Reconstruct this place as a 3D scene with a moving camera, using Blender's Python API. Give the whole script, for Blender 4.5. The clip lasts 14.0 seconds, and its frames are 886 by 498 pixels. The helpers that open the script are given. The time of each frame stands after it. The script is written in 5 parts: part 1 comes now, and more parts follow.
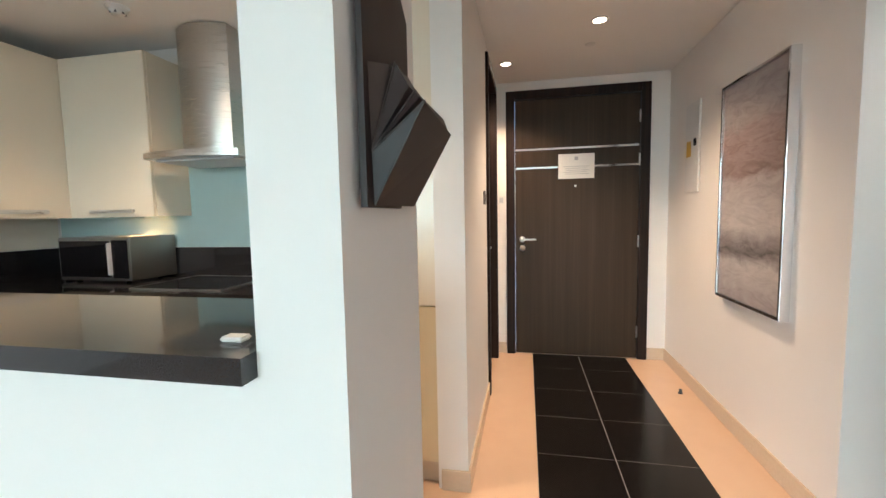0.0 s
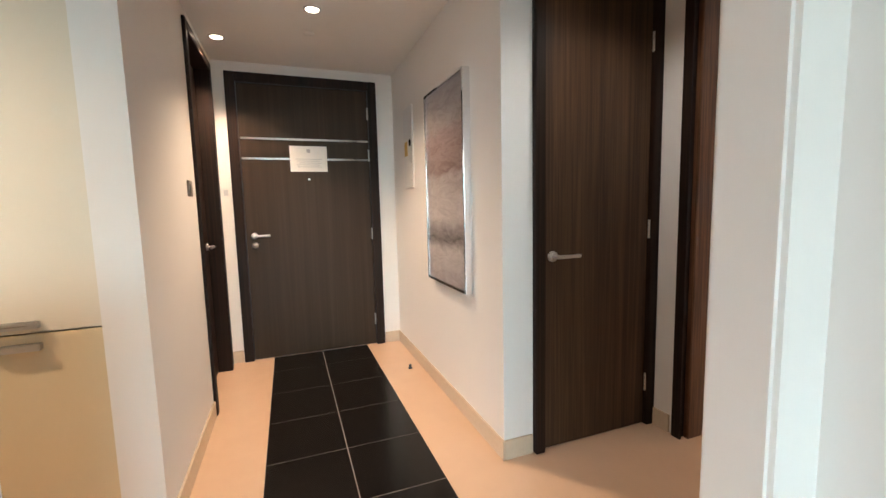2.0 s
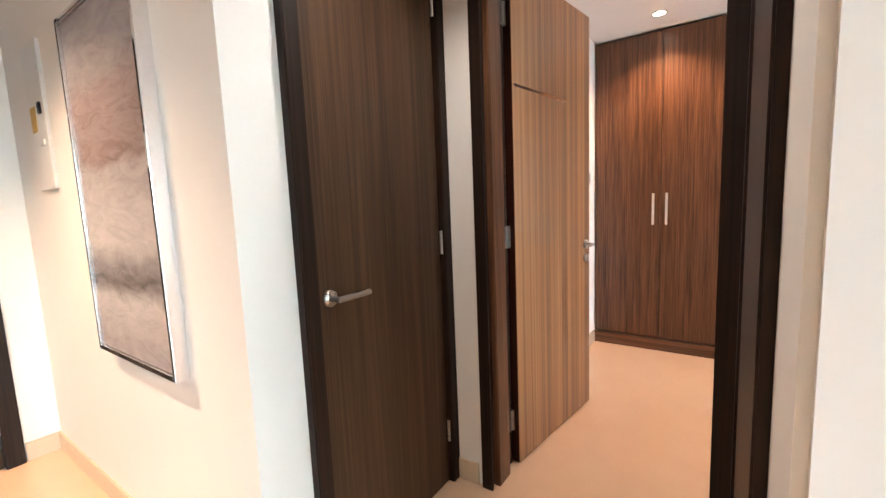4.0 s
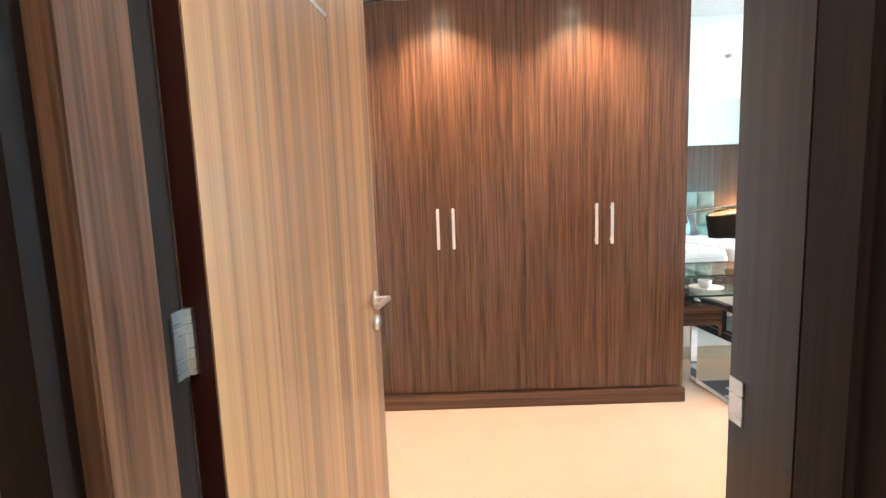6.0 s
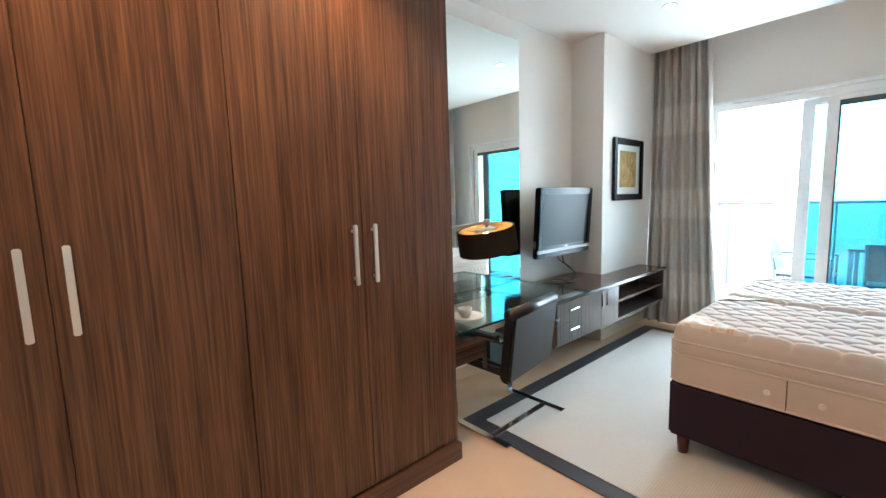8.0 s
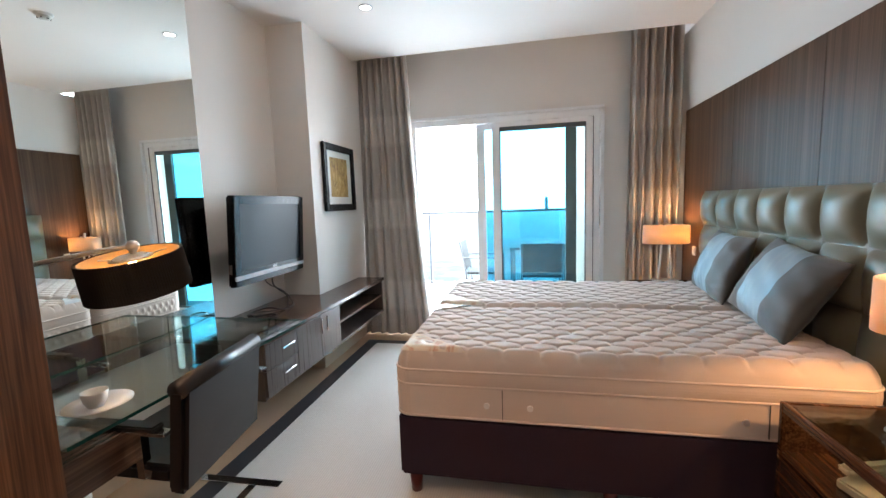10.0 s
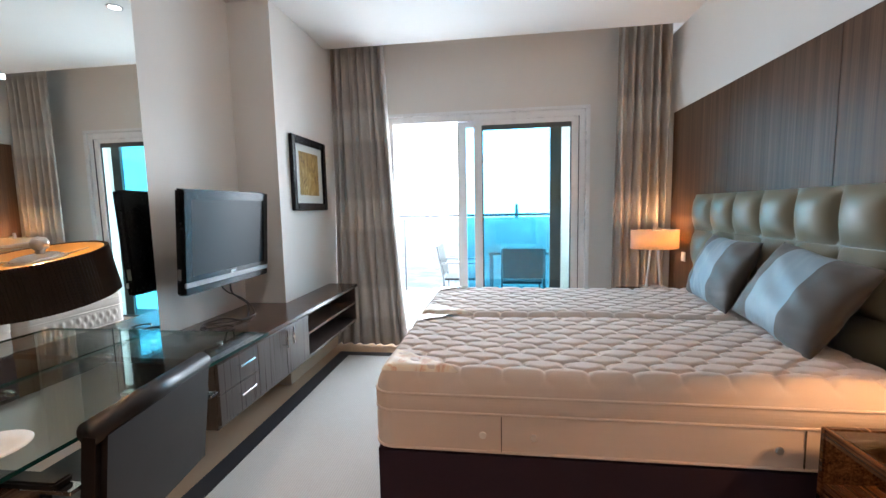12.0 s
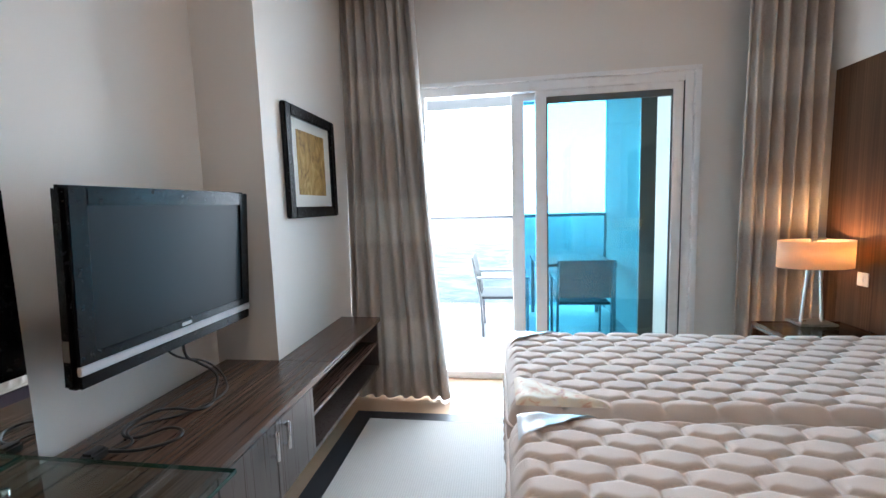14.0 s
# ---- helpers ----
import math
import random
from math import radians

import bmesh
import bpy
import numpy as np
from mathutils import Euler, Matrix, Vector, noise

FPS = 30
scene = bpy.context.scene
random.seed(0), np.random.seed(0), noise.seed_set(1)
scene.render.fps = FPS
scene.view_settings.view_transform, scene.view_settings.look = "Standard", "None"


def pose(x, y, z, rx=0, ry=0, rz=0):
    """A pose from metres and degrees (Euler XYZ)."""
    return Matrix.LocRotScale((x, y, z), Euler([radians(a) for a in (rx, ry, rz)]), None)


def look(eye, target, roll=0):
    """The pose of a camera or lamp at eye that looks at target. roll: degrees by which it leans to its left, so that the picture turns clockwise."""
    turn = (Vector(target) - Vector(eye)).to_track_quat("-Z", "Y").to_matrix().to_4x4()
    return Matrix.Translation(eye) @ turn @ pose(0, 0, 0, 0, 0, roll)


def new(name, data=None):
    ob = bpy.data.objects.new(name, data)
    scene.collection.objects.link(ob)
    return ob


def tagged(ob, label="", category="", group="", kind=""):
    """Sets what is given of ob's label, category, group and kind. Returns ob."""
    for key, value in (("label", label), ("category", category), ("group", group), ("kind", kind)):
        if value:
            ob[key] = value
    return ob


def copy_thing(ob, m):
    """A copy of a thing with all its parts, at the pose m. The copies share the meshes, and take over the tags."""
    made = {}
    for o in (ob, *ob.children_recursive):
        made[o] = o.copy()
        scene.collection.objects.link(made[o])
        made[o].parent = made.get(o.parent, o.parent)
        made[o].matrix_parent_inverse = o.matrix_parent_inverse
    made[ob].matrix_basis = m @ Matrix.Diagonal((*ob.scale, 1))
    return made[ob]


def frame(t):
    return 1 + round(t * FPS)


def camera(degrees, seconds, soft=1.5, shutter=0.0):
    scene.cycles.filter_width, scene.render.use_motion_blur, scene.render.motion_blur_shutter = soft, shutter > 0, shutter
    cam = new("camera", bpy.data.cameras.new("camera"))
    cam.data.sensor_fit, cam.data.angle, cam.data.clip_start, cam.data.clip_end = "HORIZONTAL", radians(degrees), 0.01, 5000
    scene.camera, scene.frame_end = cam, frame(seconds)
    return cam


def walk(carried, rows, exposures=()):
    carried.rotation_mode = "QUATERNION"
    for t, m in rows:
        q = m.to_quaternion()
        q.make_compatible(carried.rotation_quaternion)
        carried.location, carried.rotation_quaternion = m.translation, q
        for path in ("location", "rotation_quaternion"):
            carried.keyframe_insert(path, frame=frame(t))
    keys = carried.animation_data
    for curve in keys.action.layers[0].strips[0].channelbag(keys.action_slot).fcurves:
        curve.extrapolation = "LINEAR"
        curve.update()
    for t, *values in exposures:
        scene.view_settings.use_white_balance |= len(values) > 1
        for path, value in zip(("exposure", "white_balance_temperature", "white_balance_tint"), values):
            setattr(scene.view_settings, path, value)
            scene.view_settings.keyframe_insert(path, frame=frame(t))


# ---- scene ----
cam = camera(94.1, 14.0)
PATH = [
    (0, (0.236, -0.031, 1.28), (-0.161, 1.923, 1.118), -1.1),
    (0.5, (0.306, -0.02, 1.281), (0.232, 1.972, 1.117), -1.3),
    (1, (0.354, -0.013, 1.276), (0.565, 1.968, 1.101), -1.4),
    (1.5, (0.412, -0.001, 1.274), (0.867, 1.937, 1.081), -1.4),
    (2, (0.461, 0.024, 1.26), (1.158, 1.887, 1.053), -1.4),
    (2.5, (0.481, 0.106, 1.252), (1.431, 1.852, 1.033), -1.5),
    (3, (0.53, 0.309, 1.264), (1.734, 1.892, 1.046), -1.9),
    (5.5, (1.664, 1.094, 1.297), (3.631, 1.382, 1.073), -2.1),
    (6, (1.969, 1.15, 1.296), (3.958, 1.164, 1.089), -2.1),
    (6.5, (2.239, 1.176, 1.336), (4.207, 0.899, 1.109), -1.8),
    (7, (2.517, 1.151, 1.355), (4.406, 0.534, 1.129), -1.8),
    (7.5, (2.786, 1.117, 1.366), (4.52, 0.148, 1.136), -1.8),
    (8, (2.989, 1.063, 1.369), (4.485, -0.243, 1.134), -1.8),
    (8.5, (3.107, 0.892, 1.372), (4.292, -0.702, 1.13), -1.9),
    (9, (3.149, 0.722, 1.369), (4.011, -1.067, 1.127), -2.1),
    (11.5, (3.255, 0.407, 1.318), (3.451, -1.571, 1.103), -1.6),
    (12, (3.306, 0.295, 1.311), (3.574, -1.677, 1.113), -1.2),
    (12.5, (3.383, 0.042, 1.339), (3.722, -1.92, 1.152), -0.9),
    (13, (3.51, -0.204, 1.332), (3.913, -2.154, 1.144), -0.7),
    (13.3, (3.634, -0.366, 1.353), (3.992, -2.324, 1.158), -1.1),
    (13.5, (3.669, -0.447, 1.351), (4.013, -2.407, 1.152), -1.5),
    (14, (3.799, -0.73, 1.354), (4.079, -2.699, 1.146), -1.8),
]
walk(cam, [(t, look(eye, target, roll)) for t, eye, target, roll in PATH], [(0, 1.14, 6250, 12), (3, 1.30, 6350, 12), (5.3, 2.78, 6400, 17), (5.8, 2.72, 5900, 6), (6.5, 2.25, 4600, -15), (7.5, 1.75, 5480, -4), (9, 1.12, 6350, 10), (11.5, 1.02, 6280, 12), (14, 0.87, 6120, 12)])

# ---- light ----
world = bpy.data.worlds.new("sky")
scene.world = world
world.use_nodes = True
wn = world.node_tree.nodes
sky = wn.new("ShaderNodeTexSky")
sky.sky_type = "NISHITA"
sky.sun_disc = False
sky.sun_elevation = radians(73)
sky.sun_rotation = radians(150)
sky.dust_density = 1.2
sky.altitude = 60
world.node_tree.links.new(sky.outputs[0], wn["Background"].inputs[0])
wn["Background"].inputs[1].default_value = 0.15


def lamp(name, kind, energy, color, m, **more):
    data = bpy.data.lights.new(name, kind)
    data.energy, data.color = energy, color
    if kind == "AREA":
        data.shape = "RECTANGLE"
        data.size, data.size_y = more["size"]
    if kind == "SPOT":
        data.spot_size, data.spot_blend = radians(more["cone"]), 0.8
    if kind in ("SPOT", "POINT"):
        data.shadow_soft_size = more.get("soft", 0.03)
    if kind == "SUN":
        data.angle = radians(more["angle"])
    ob = new(name, data)
    ob.matrix_world = m
    return ob


SUN_DIR = Vector((0.22, -0.22, 1.0))
lamp("sun_light", "SUN", 4.5, (1.0, 0.95, 0.88), look(SUN_DIR * 20, (0, 0, 0)), angle=0.5)
# daylight standing in the open half of the balcony door, behind its tinted panes and in the living room window
lamp("open_door_daylight", "AREA", 37, (0.82, 0.92, 1.0), look((4.03, -4.12, 1.15), (4.35, 0, 1.0)), size=(0.62, 2.05))
lamp("tinted_pane_daylight", "AREA", 17, (0.66, 0.88, 1.0), look((3.10, -4.12, 1.15), (3.10, 0, 1.0)), size=(1.05, 2.0))
lamp("living_daylight", "AREA", 24, (0.76, 0.91, 1.0), look((-0.4, -4.12, 1.25), (-0.4, 0, 1.1)), size=(3.6, 2.2))


# ---- materials ----
def material(name, build):
    m = bpy.data.materials.new(name)
    m.use_nodes = True
    nt = m.node_tree
    build(nt, nt.nodes["Principled BSDF"])
    return m


def node(nt, kind, **inputs):
    n = nt.nodes.new(kind)
    for key, value in inputs.items():
        n.inputs[key].default_value = value
    return n


def mapped(nt, scale=(1, 1, 1), coord="Object"):
    tc = nt.nodes.new("ShaderNodeTexCoord")
    mp = nt.nodes.new("ShaderNodeMapping")
    mp.inputs["Scale"].default_value = scale
    nt.links.new(tc.outputs[coord], mp.inputs["Vector"])
    return mp.outputs["Vector"]


def noise_fac(nt, vector, scale, detail=4.0, rough=0.55, distortion=0.0):
    n = node(nt, "ShaderNodeTexNoise", Scale=scale, Detail=detail, Roughness=rough, Distortion=distortion)
    nt.links.new(vector, n.inputs["Vector"])
    return n.outputs["Fac"]


def ramp(nt, fac, stops):
    r = nt.nodes.new("ShaderNodeValToRGB")
    el = r.color_ramp.elements
    while len(el) < len(stops):
        el.new(0.5)
    for e, (p, c) in zip(el, stops):
        e.position, e.color = p, (*c, 1)
    nt.links.new(fac, r.inputs["Fac"])
    return r.outputs["Color"]


def mix(nt, fac, a, b, blend="MIX"):
    n = nt.nodes.new("ShaderNodeMix")
    n.data_type, n.blend_type = "RGBA", blend
    for sock, value in ((n.inputs[0], fac), (n.inputs[6], a), (n.inputs[7], b)):
        if isinstance(value, (int, float)):
            sock.default_value = value
        elif isinstance(value, tuple):
            sock.default_value = (*value, 1)
        else:
            nt.links.new(value, sock)
    return n.outputs[2]


def bump(nt, bsdf, height, strength=0.2, distance=0.002):
    b = node(nt, "ShaderNodeBump", Strength=strength, Distance=distance)
    nt.links.new(height, b.inputs["Height"])
    nt.links.new(b.outputs["Normal"], bsdf.inputs["Normal"])


def rough_range(nt, bsdf, fac, lo, hi):
    mr = node(nt, "ShaderNodeMapRange", **{"To Min": lo, "To Max": hi})
    nt.links.new(fac, mr.inputs["Value"])
    nt.links.new(mr.outputs[0], bsdf.inputs["Roughness"])


def paint(name, color, rough=0.55, uneven=0.03, spec=0.4):
    def build(nt, b):
        v = mapped(nt)
        big = noise_fac(nt, v, 1.3, 3)
        dark = tuple(c * (1 - 2 * uneven) for c in color)
        nt.links.new(mix(nt, big, dark, color), b.inputs["Base Color"])
        rough_range(nt, b, noise_fac(nt, v, 9, 3), rough - 0.06, rough + 0.06)
        b.inputs["Specular IOR Level"].default_value = spec
        bump(nt, b, noise_fac(nt, v, 160, 2), 0.08, 0.001)
    return material(name, build)


def veneer(name, dark, mid, light, rough=0.35, fine=1.0, spec=0.5, axis="z", contrast=1.0, crisp=1.0, along=0.35):
    """Straight-grained veneer: long streaks at two widths along one axis."""
    def build(nt, b):
        s1 = {"z": (26, 26, along), "x": (along, 26, 26), "y": (26, along, 26)}[axis]
        s2 = {"z": (110, 110, 3 * along), "x": (3 * along, 110, 110), "y": (110, 3 * along, 110)}[axis]
        broad = noise_fac(nt, mapped(nt, s1), fine, 3, 0.6, 0.25)
        thin = noise_fac(nt, mapped(nt, s2), fine, 3, 0.65, 0.1)
        c1 = ramp(nt, broad, [(0.5 - 0.20 / crisp, dark), (0.50, mid), (0.5 + 0.18 / crisp, light)])
        c2 = ramp(nt, thin, [(0.5 - 0.14 / crisp, dark), (0.50, mid), (0.5 + 0.14 / crisp, light)])
        nt.links.new(mix(nt, 0.55 * contrast, c1, c2), b.inputs["Base Color"])
        rough_range(nt, b, thin, rough - 0.07, rough + 0.1)
        b.inputs["Specular IOR Level"].default_value = spec
        bump(nt, b, thin, 0.10, 0.0006)
    return material(name, build)


def metal(name, color, rough=0.25, brushed=None):
    def build(nt, b):
        b.inputs["Metallic"].default_value = 1.0
        v = mapped(nt, brushed or (40, 40, 40))
        n = noise_fac(nt, v, 3, 3)
        nt.links.new(mix(nt, n, tuple(c * 0.88 for c in color), color), b.inputs["Base Color"])
        rough_range(nt, b, n, max(0.03, rough - 0.06), rough + 0.08)
    return material(name, build)


def fabric(name, c1, c2, scale=900.0, rough=0.9, large=3.0, strength=0.35, sheen=0.2):
    def build(nt, b):
        v = mapped(nt)
        weave = noise_fac(nt, v, scale * 0.35, 2)
        big = noise_fac(nt, v, large, 3)
        nt.links.new(mix(nt, 0.35, mix(nt, big, c1, c2), mix(nt, weave, c1, c2)), b.inputs["Base Color"])
        b.inputs["Roughness"].default_value = rough
        b.inputs["Sheen Weight"].default_value = sheen
        bump(nt, b, weave, strength, 0.001)
    return material(name, build)


def plain(name, color, rough=0.4, spec=0.5, grain=60.0, amount=0.06):
    def build(nt, b):
        n = noise_fac(nt, mapped(nt), grain, 3)
        nt.links.new(mix(nt, n, tuple(c * (1 - amount * 2) for c in color), color), b.inputs["Base Color"])
        rough_range(nt, b, n, max(0.02, rough - 0.05), rough + 0.05)
        b.inputs["Specular IOR Level"].default_value = spec
    return material(name, build)


def glow(name, color, strength):
    def build(nt, b):
        b.inputs["Base Color"].default_value = (*color, 1)
        b.inputs["Emission Color"].default_value = (*color, 1)
        b.inputs["Emission Strength"].default_value = strength
    return material(name, build)


def pane_glass(name, tint):
    """Flat tinted pane: clear straight through, with a plain Fresnel sheen."""
    def build(nt, b):
        out = nt.nodes["Material Output"]
        tr = node(nt, "ShaderNodeBsdfTransparent", Color=(*tint, 1))
        gl = node(nt, "ShaderNodeBsdfGlossy", Roughness=0.01)
        lw = node(nt, "ShaderNodeLayerWeight", Blend=0.5)
        pw = node(nt, "ShaderNodeMath")
        pw.operation = "POWER"
        pw.inputs[1].default_value = 4.0
        nt.links.new(lw.outputs["Facing"], pw.inputs[0])
        fr = node(nt, "ShaderNodeMapRange", **{"To Min": 0.035, "To Max": 0.85})
        nt.links.new(pw.outputs[0], fr.inputs["Value"])
        ms = nt.nodes.new("ShaderNodeMixShader")
        nt.links.new(fr.outputs[0], ms.inputs[0])
        nt.links.new(tr.outputs[0], ms.inputs[1])
        nt.links.new(gl.outputs[0], ms.inputs[2])
        nt.links.new(ms.outputs[0], out.inputs["Surface"])
    return material(name, build)


WALL = paint("wall_paint", (0.78, 0.75, 0.71))
CEIL = paint("ceiling_paint", (0.82, 0.80, 0.77), 0.7)
BASE = plain("cream_skirting_tile", (0.62, 0.50, 0.37), 0.25)
FLOOR = plain("cream_floor_tile", (0.635, 0.437, 0.295), 0.16, 0.5, 5.0, 0.05)
BLACKTILE = plain("black_floor_tile", (0.010, 0.0085, 0.0078), 0.20, 0.20, 14.0, 0.2)
DOORWOOD = veneer("dark_door_veneer", (0.022, 0.0110, 0.0055), (0.058, 0.030, 0.0150), (0.125, 0.068, 0.036), 0.38, fine=0.9, spec=0.28, contrast=0.8, crisp=0.75, along=0.5)
ENTRYWOOD = veneer("grey_brown_door_veneer", (0.022, 0.0120, 0.0060), (0.037, 0.0210, 0.0105), (0.058, 0.035, 0.0190), 0.45, fine=0.8, spec=0.25, contrast=0.5, crisp=0.65, along=0.5)
ROBEWOOD = veneer("zebrano_veneer", (0.028, 0.0115, 0.006), (0.096, 0.041, 0.020), (0.185, 0.088, 0.044), 0.30, fine=1.1, spec=0.4, contrast=0.95, crisp=1.05, along=0.75)
ROBEPLINTH = veneer("zebrano_plinth_veneer", (0.024, 0.010, 0.006), (0.088, 0.038, 0.020), (0.185, 0.090, 0.046), 0.30, spec=0.4, axis="y", contrast=0.75)
LEAFWOOD = veneer("light_zebrano_veneer", (0.105, 0.054, 0.036), (0.280, 0.124, 0.052), (0.40, 0.200, 0.084), 0.30, fine=0.6, spec=0.5, contrast=0.7, crisp=1.35, along=0.2)
LITJAMBWOOD = veneer("lit_jamb_veneer", (0.012, 0.007, 0.005), (0.026, 0.016, 0.0115), (0.042, 0.027, 0.019), 0.30, spec=0.45)
FRAMEWOOD = veneer("dark_frame_wood", (0.006, 0.003, 0.002), (0.015, 0.0072, 0.0046), (0.030, 0.014, 0.008), 0.50, spec=0.22)
EDGEWOOD = veneer("red_brown_edge_wood", (0.016, 0.004, 0.002), (0.030, 0.007, 0.004), (0.046, 0.012, 0.006), 0.4, spec=0.2)
CHROME = metal("polished_chrome", (0.85, 0.85, 0.86), 0.08)
STEEL = metal("brushed_steel", (0.62, 0.60, 0.57), 0.28, (3, 3, 160))


def mirror_build(nt, b):
    b.inputs["Metallic"].default_value = 1.0
    b.inputs["Base Color"].default_value = (0.88, 0.93, 0.91, 1)
    b.inputs["Roughness"].default_value = 0.0


MIRROR = material("mirror_silver", mirror_build)
ALUHANDLE = metal("satin_aluminium", (0.88, 0.87, 0.85), 0.42)


def carpet_build(nt, b):
    """Short pile in fine woven rows, with soft uneven shading."""
    v = mapped(nt)
    rows = node(nt, "ShaderNodeTexWave", Scale=26.0, Distortion=0.6)
    rows.inputs["Detail"].default_value = 2.0
    nt.links.new(v, rows.inputs["Vector"])
    tufts = noise_fac(nt, mapped(nt, (60, 150, 60)), 1.0, 3)
    large = noise_fac(nt, v, 2.2, 4)
    weave = mix(nt, 0.5, rows.outputs["Color"], tufts)
    base = mix(nt, large, (0.47, 0.45, 0.42), (0.56, 0.54, 0.51))
    nt.links.new(mix(nt, 0.20, base, ramp(nt, weave, [(0.25, (0.36, 0.34, 0.31)), (0.7, (0.62, 0.60, 0.57))])), b.inputs["Base Color"])
    b.inputs["Roughness"].default_value = 0.95
    b.inputs["Specular IOR Level"].default_value = 0.1
    bump(nt, b, weave, 0.4, 0.003)


CARPET = material("pale_carpet", carpet_build)
STRIP = plain("dark_border_strip", (0.030, 0.028, 0.032), 0.5)
MATTRESS = fabric("quilted_ticking", (0.56, 0.465, 0.405), (0.64, 0.54, 0.475), 800, 0.8)
BEDBASE = fabric("aubergine_cloth", (0.013, 0.0035, 0.013), (0.022, 0.0065, 0.020), 800, sheen=0.0)
TINT = pane_glass("blue_tinted_pane", (0.32, 0.68, 0.82))
PALETINT = pane_glass("pale_green_pane", (0.86, 0.95, 0.93))
LIVINGTINT = pane_glass("grey_green_pane", (0.60, 0.70, 0.69))
CLEAR = pane_glass("clear_table_glass", (0.90, 0.96, 0.94))


# ---- building helpers ----
def box(bm, x0, x1, y0, y1, z0, z1, bevel=0.0):
    vs = [bm.verts.new((x, y, z)) for x in (x0, x1) for y in (y0, y1) for z in (z0, z1)]
    fs = [bm.faces.new([vs[i] for i in q]) for q in
          ((0, 1, 3, 2), (4, 6, 7, 5), (0, 4, 5, 1), (2, 3, 7, 6), (0, 2, 6, 4), (1, 5, 7, 3))]
    if bevel:
        es = list({e for f in fs for e in f.edges})
        bmesh.ops.bevel(bm, geom=es, offset=bevel, segments=2, affect="EDGES")
    return bm


def boxes(*dims, bevel=0.0):
    bm = bmesh.new()
    for d in dims:
        box(bm, *d, bevel=bevel)
    return bm


def mesh_object(name, bm, mat, smooth=False):
    me = bpy.data.meshes.new(name)
    bmesh.ops.recalc_face_normals(bm, faces=bm.faces)
    bm.to_mesh(me)
    bm.free()
    for m in (mat if isinstance(mat, (list, tuple)) else [mat]):
        me.materials.append(m)
    if smooth:
        for p in me.polygons:
            p.use_smooth = True
    return new(name, me)


def structure(name, bm, mat, label, category):
    return tagged(mesh_object(name, bm, mat), label, category, kind="structure")


def thing(name, label, category, m=None, group=""):
    ob = new(name)
    ob.empty_display_size = 0.1
    if m is not None:
        ob.matrix_world = m
    return tagged(ob, label, category, group)


def part(name, bm, mat, parent, label="", smooth=False):
    ob = mesh_object(name, bm, mat, smooth)
    ob.parent = parent
    if label:
        tagged(ob, label)
    return ob


# ---- the shell ----
CZ, BZ = 2.43, 2.78          # ceilings of the hall and of the bedroom
FLOOR_OB = structure("floor", boxes((-3.6, 5.5, -4.1, 4.0, -0.2, 0.0)), FLOOR, "polished cream floor through hall and bedroom", "floor")
structure("wall_hall_left", boxes((-0.17, -0.03, 1.77, 2.86, 0, CZ), (-0.17, -0.03, 3.60, 3.75, 0, CZ), (-0.17, -0.03, 2.86, 3.60, 2.32, CZ)),
          WALL, "white painted hall wall with a doorway", "wall")
structure("wall_hall_end", boxes((-0.17, 0.07, 3.75, 3.95, 0, CZ), (1.24, 1.56, 3.75, 3.95, 0, CZ), (0.07, 1.24, 3.75, 3.95, 2.345, CZ)),
          WALL, "white painted wall round the entrance door", "wall")
structure("wall_hall_right", boxes((1.40, 1.56, 1.735, 3.75, 0, CZ)), WALL, "white painted hall wall", "wall")
structure("wall_lobby_north", boxes((1.56, 1.575, 1.735, 1.90, 0, CZ), (2.345, 2.55, 1.735, 1.90, 0, CZ), (1.575, 2.345, 1.735, 1.90, 2.34, CZ)),
          WALL, "white painted lobby wall with a door", "wall")
structure("wall_lobby_east", boxes((2.345, 2.55, 1.583, 1.735, 0, BZ), (2.345, 2.55, 0.50, 0.672, 0, BZ), (2.345, 2.55, 0.672, 1.59, 2.34, BZ)),
          WALL, "white painted wall with the bedroom doorway", "wall")
structure("wall_stub", boxes((1.305, 2.345, 0.505, 0.655, 0, CZ), bevel=0.012), WALL, "white painted wall end beside the lobby", "wall")
structure("wall_bedroom_west", boxes((1.455, 1.78, -3.85, 0.52, 0, BZ), (1.78, 2.345, 0.40, 0.52, 0, BZ)), WALL, "white painted wall behind the bed", "wall")
structure("wall_bedroom_north", boxes((2.55, 5.36, 1.65, 1.80, 0, BZ)), WALL, "white painted wall behind the open door", "wall")
structure("wall_bedroom_east", boxes((5.20, 5.36, -4.05, 1.65, 0, BZ + 0.25)), WALL, "white painted wall behind the television", "wall")
structure("wall_pilaster", boxes((4.88, 5.20, -3.85, -2.54, 0, BZ + 0.2)), WALL, "white painted wall pier", "wall")
structure("wall_window", boxes((1.50, 2.485, -4.05, -3.85, 0, BZ + 0.25), (4.40, 5.20, -4.05, -3.85, 0, BZ + 0.25), (2.485, 4.40, -4.05, -3.85, 2.215, BZ + 0.25)),
          WALL, "white painted wall round the balcony door", "wall")
structure("wall_living_south", boxes((-3.5, -2.2, -4.05, -3.85, 0, CZ), (1.4, 1.50, -4.05, -3.85, 0, CZ), (-2.2, 1.4, -4.05, -3.85, 2.35, CZ)),
          WALL, "white painted living room window wall", "wall")
structure("wall_living_west", boxes((-3.65, -3.5, -4.05, 2.6, 0, CZ)), WALL, "white painted outer wall", "wall")
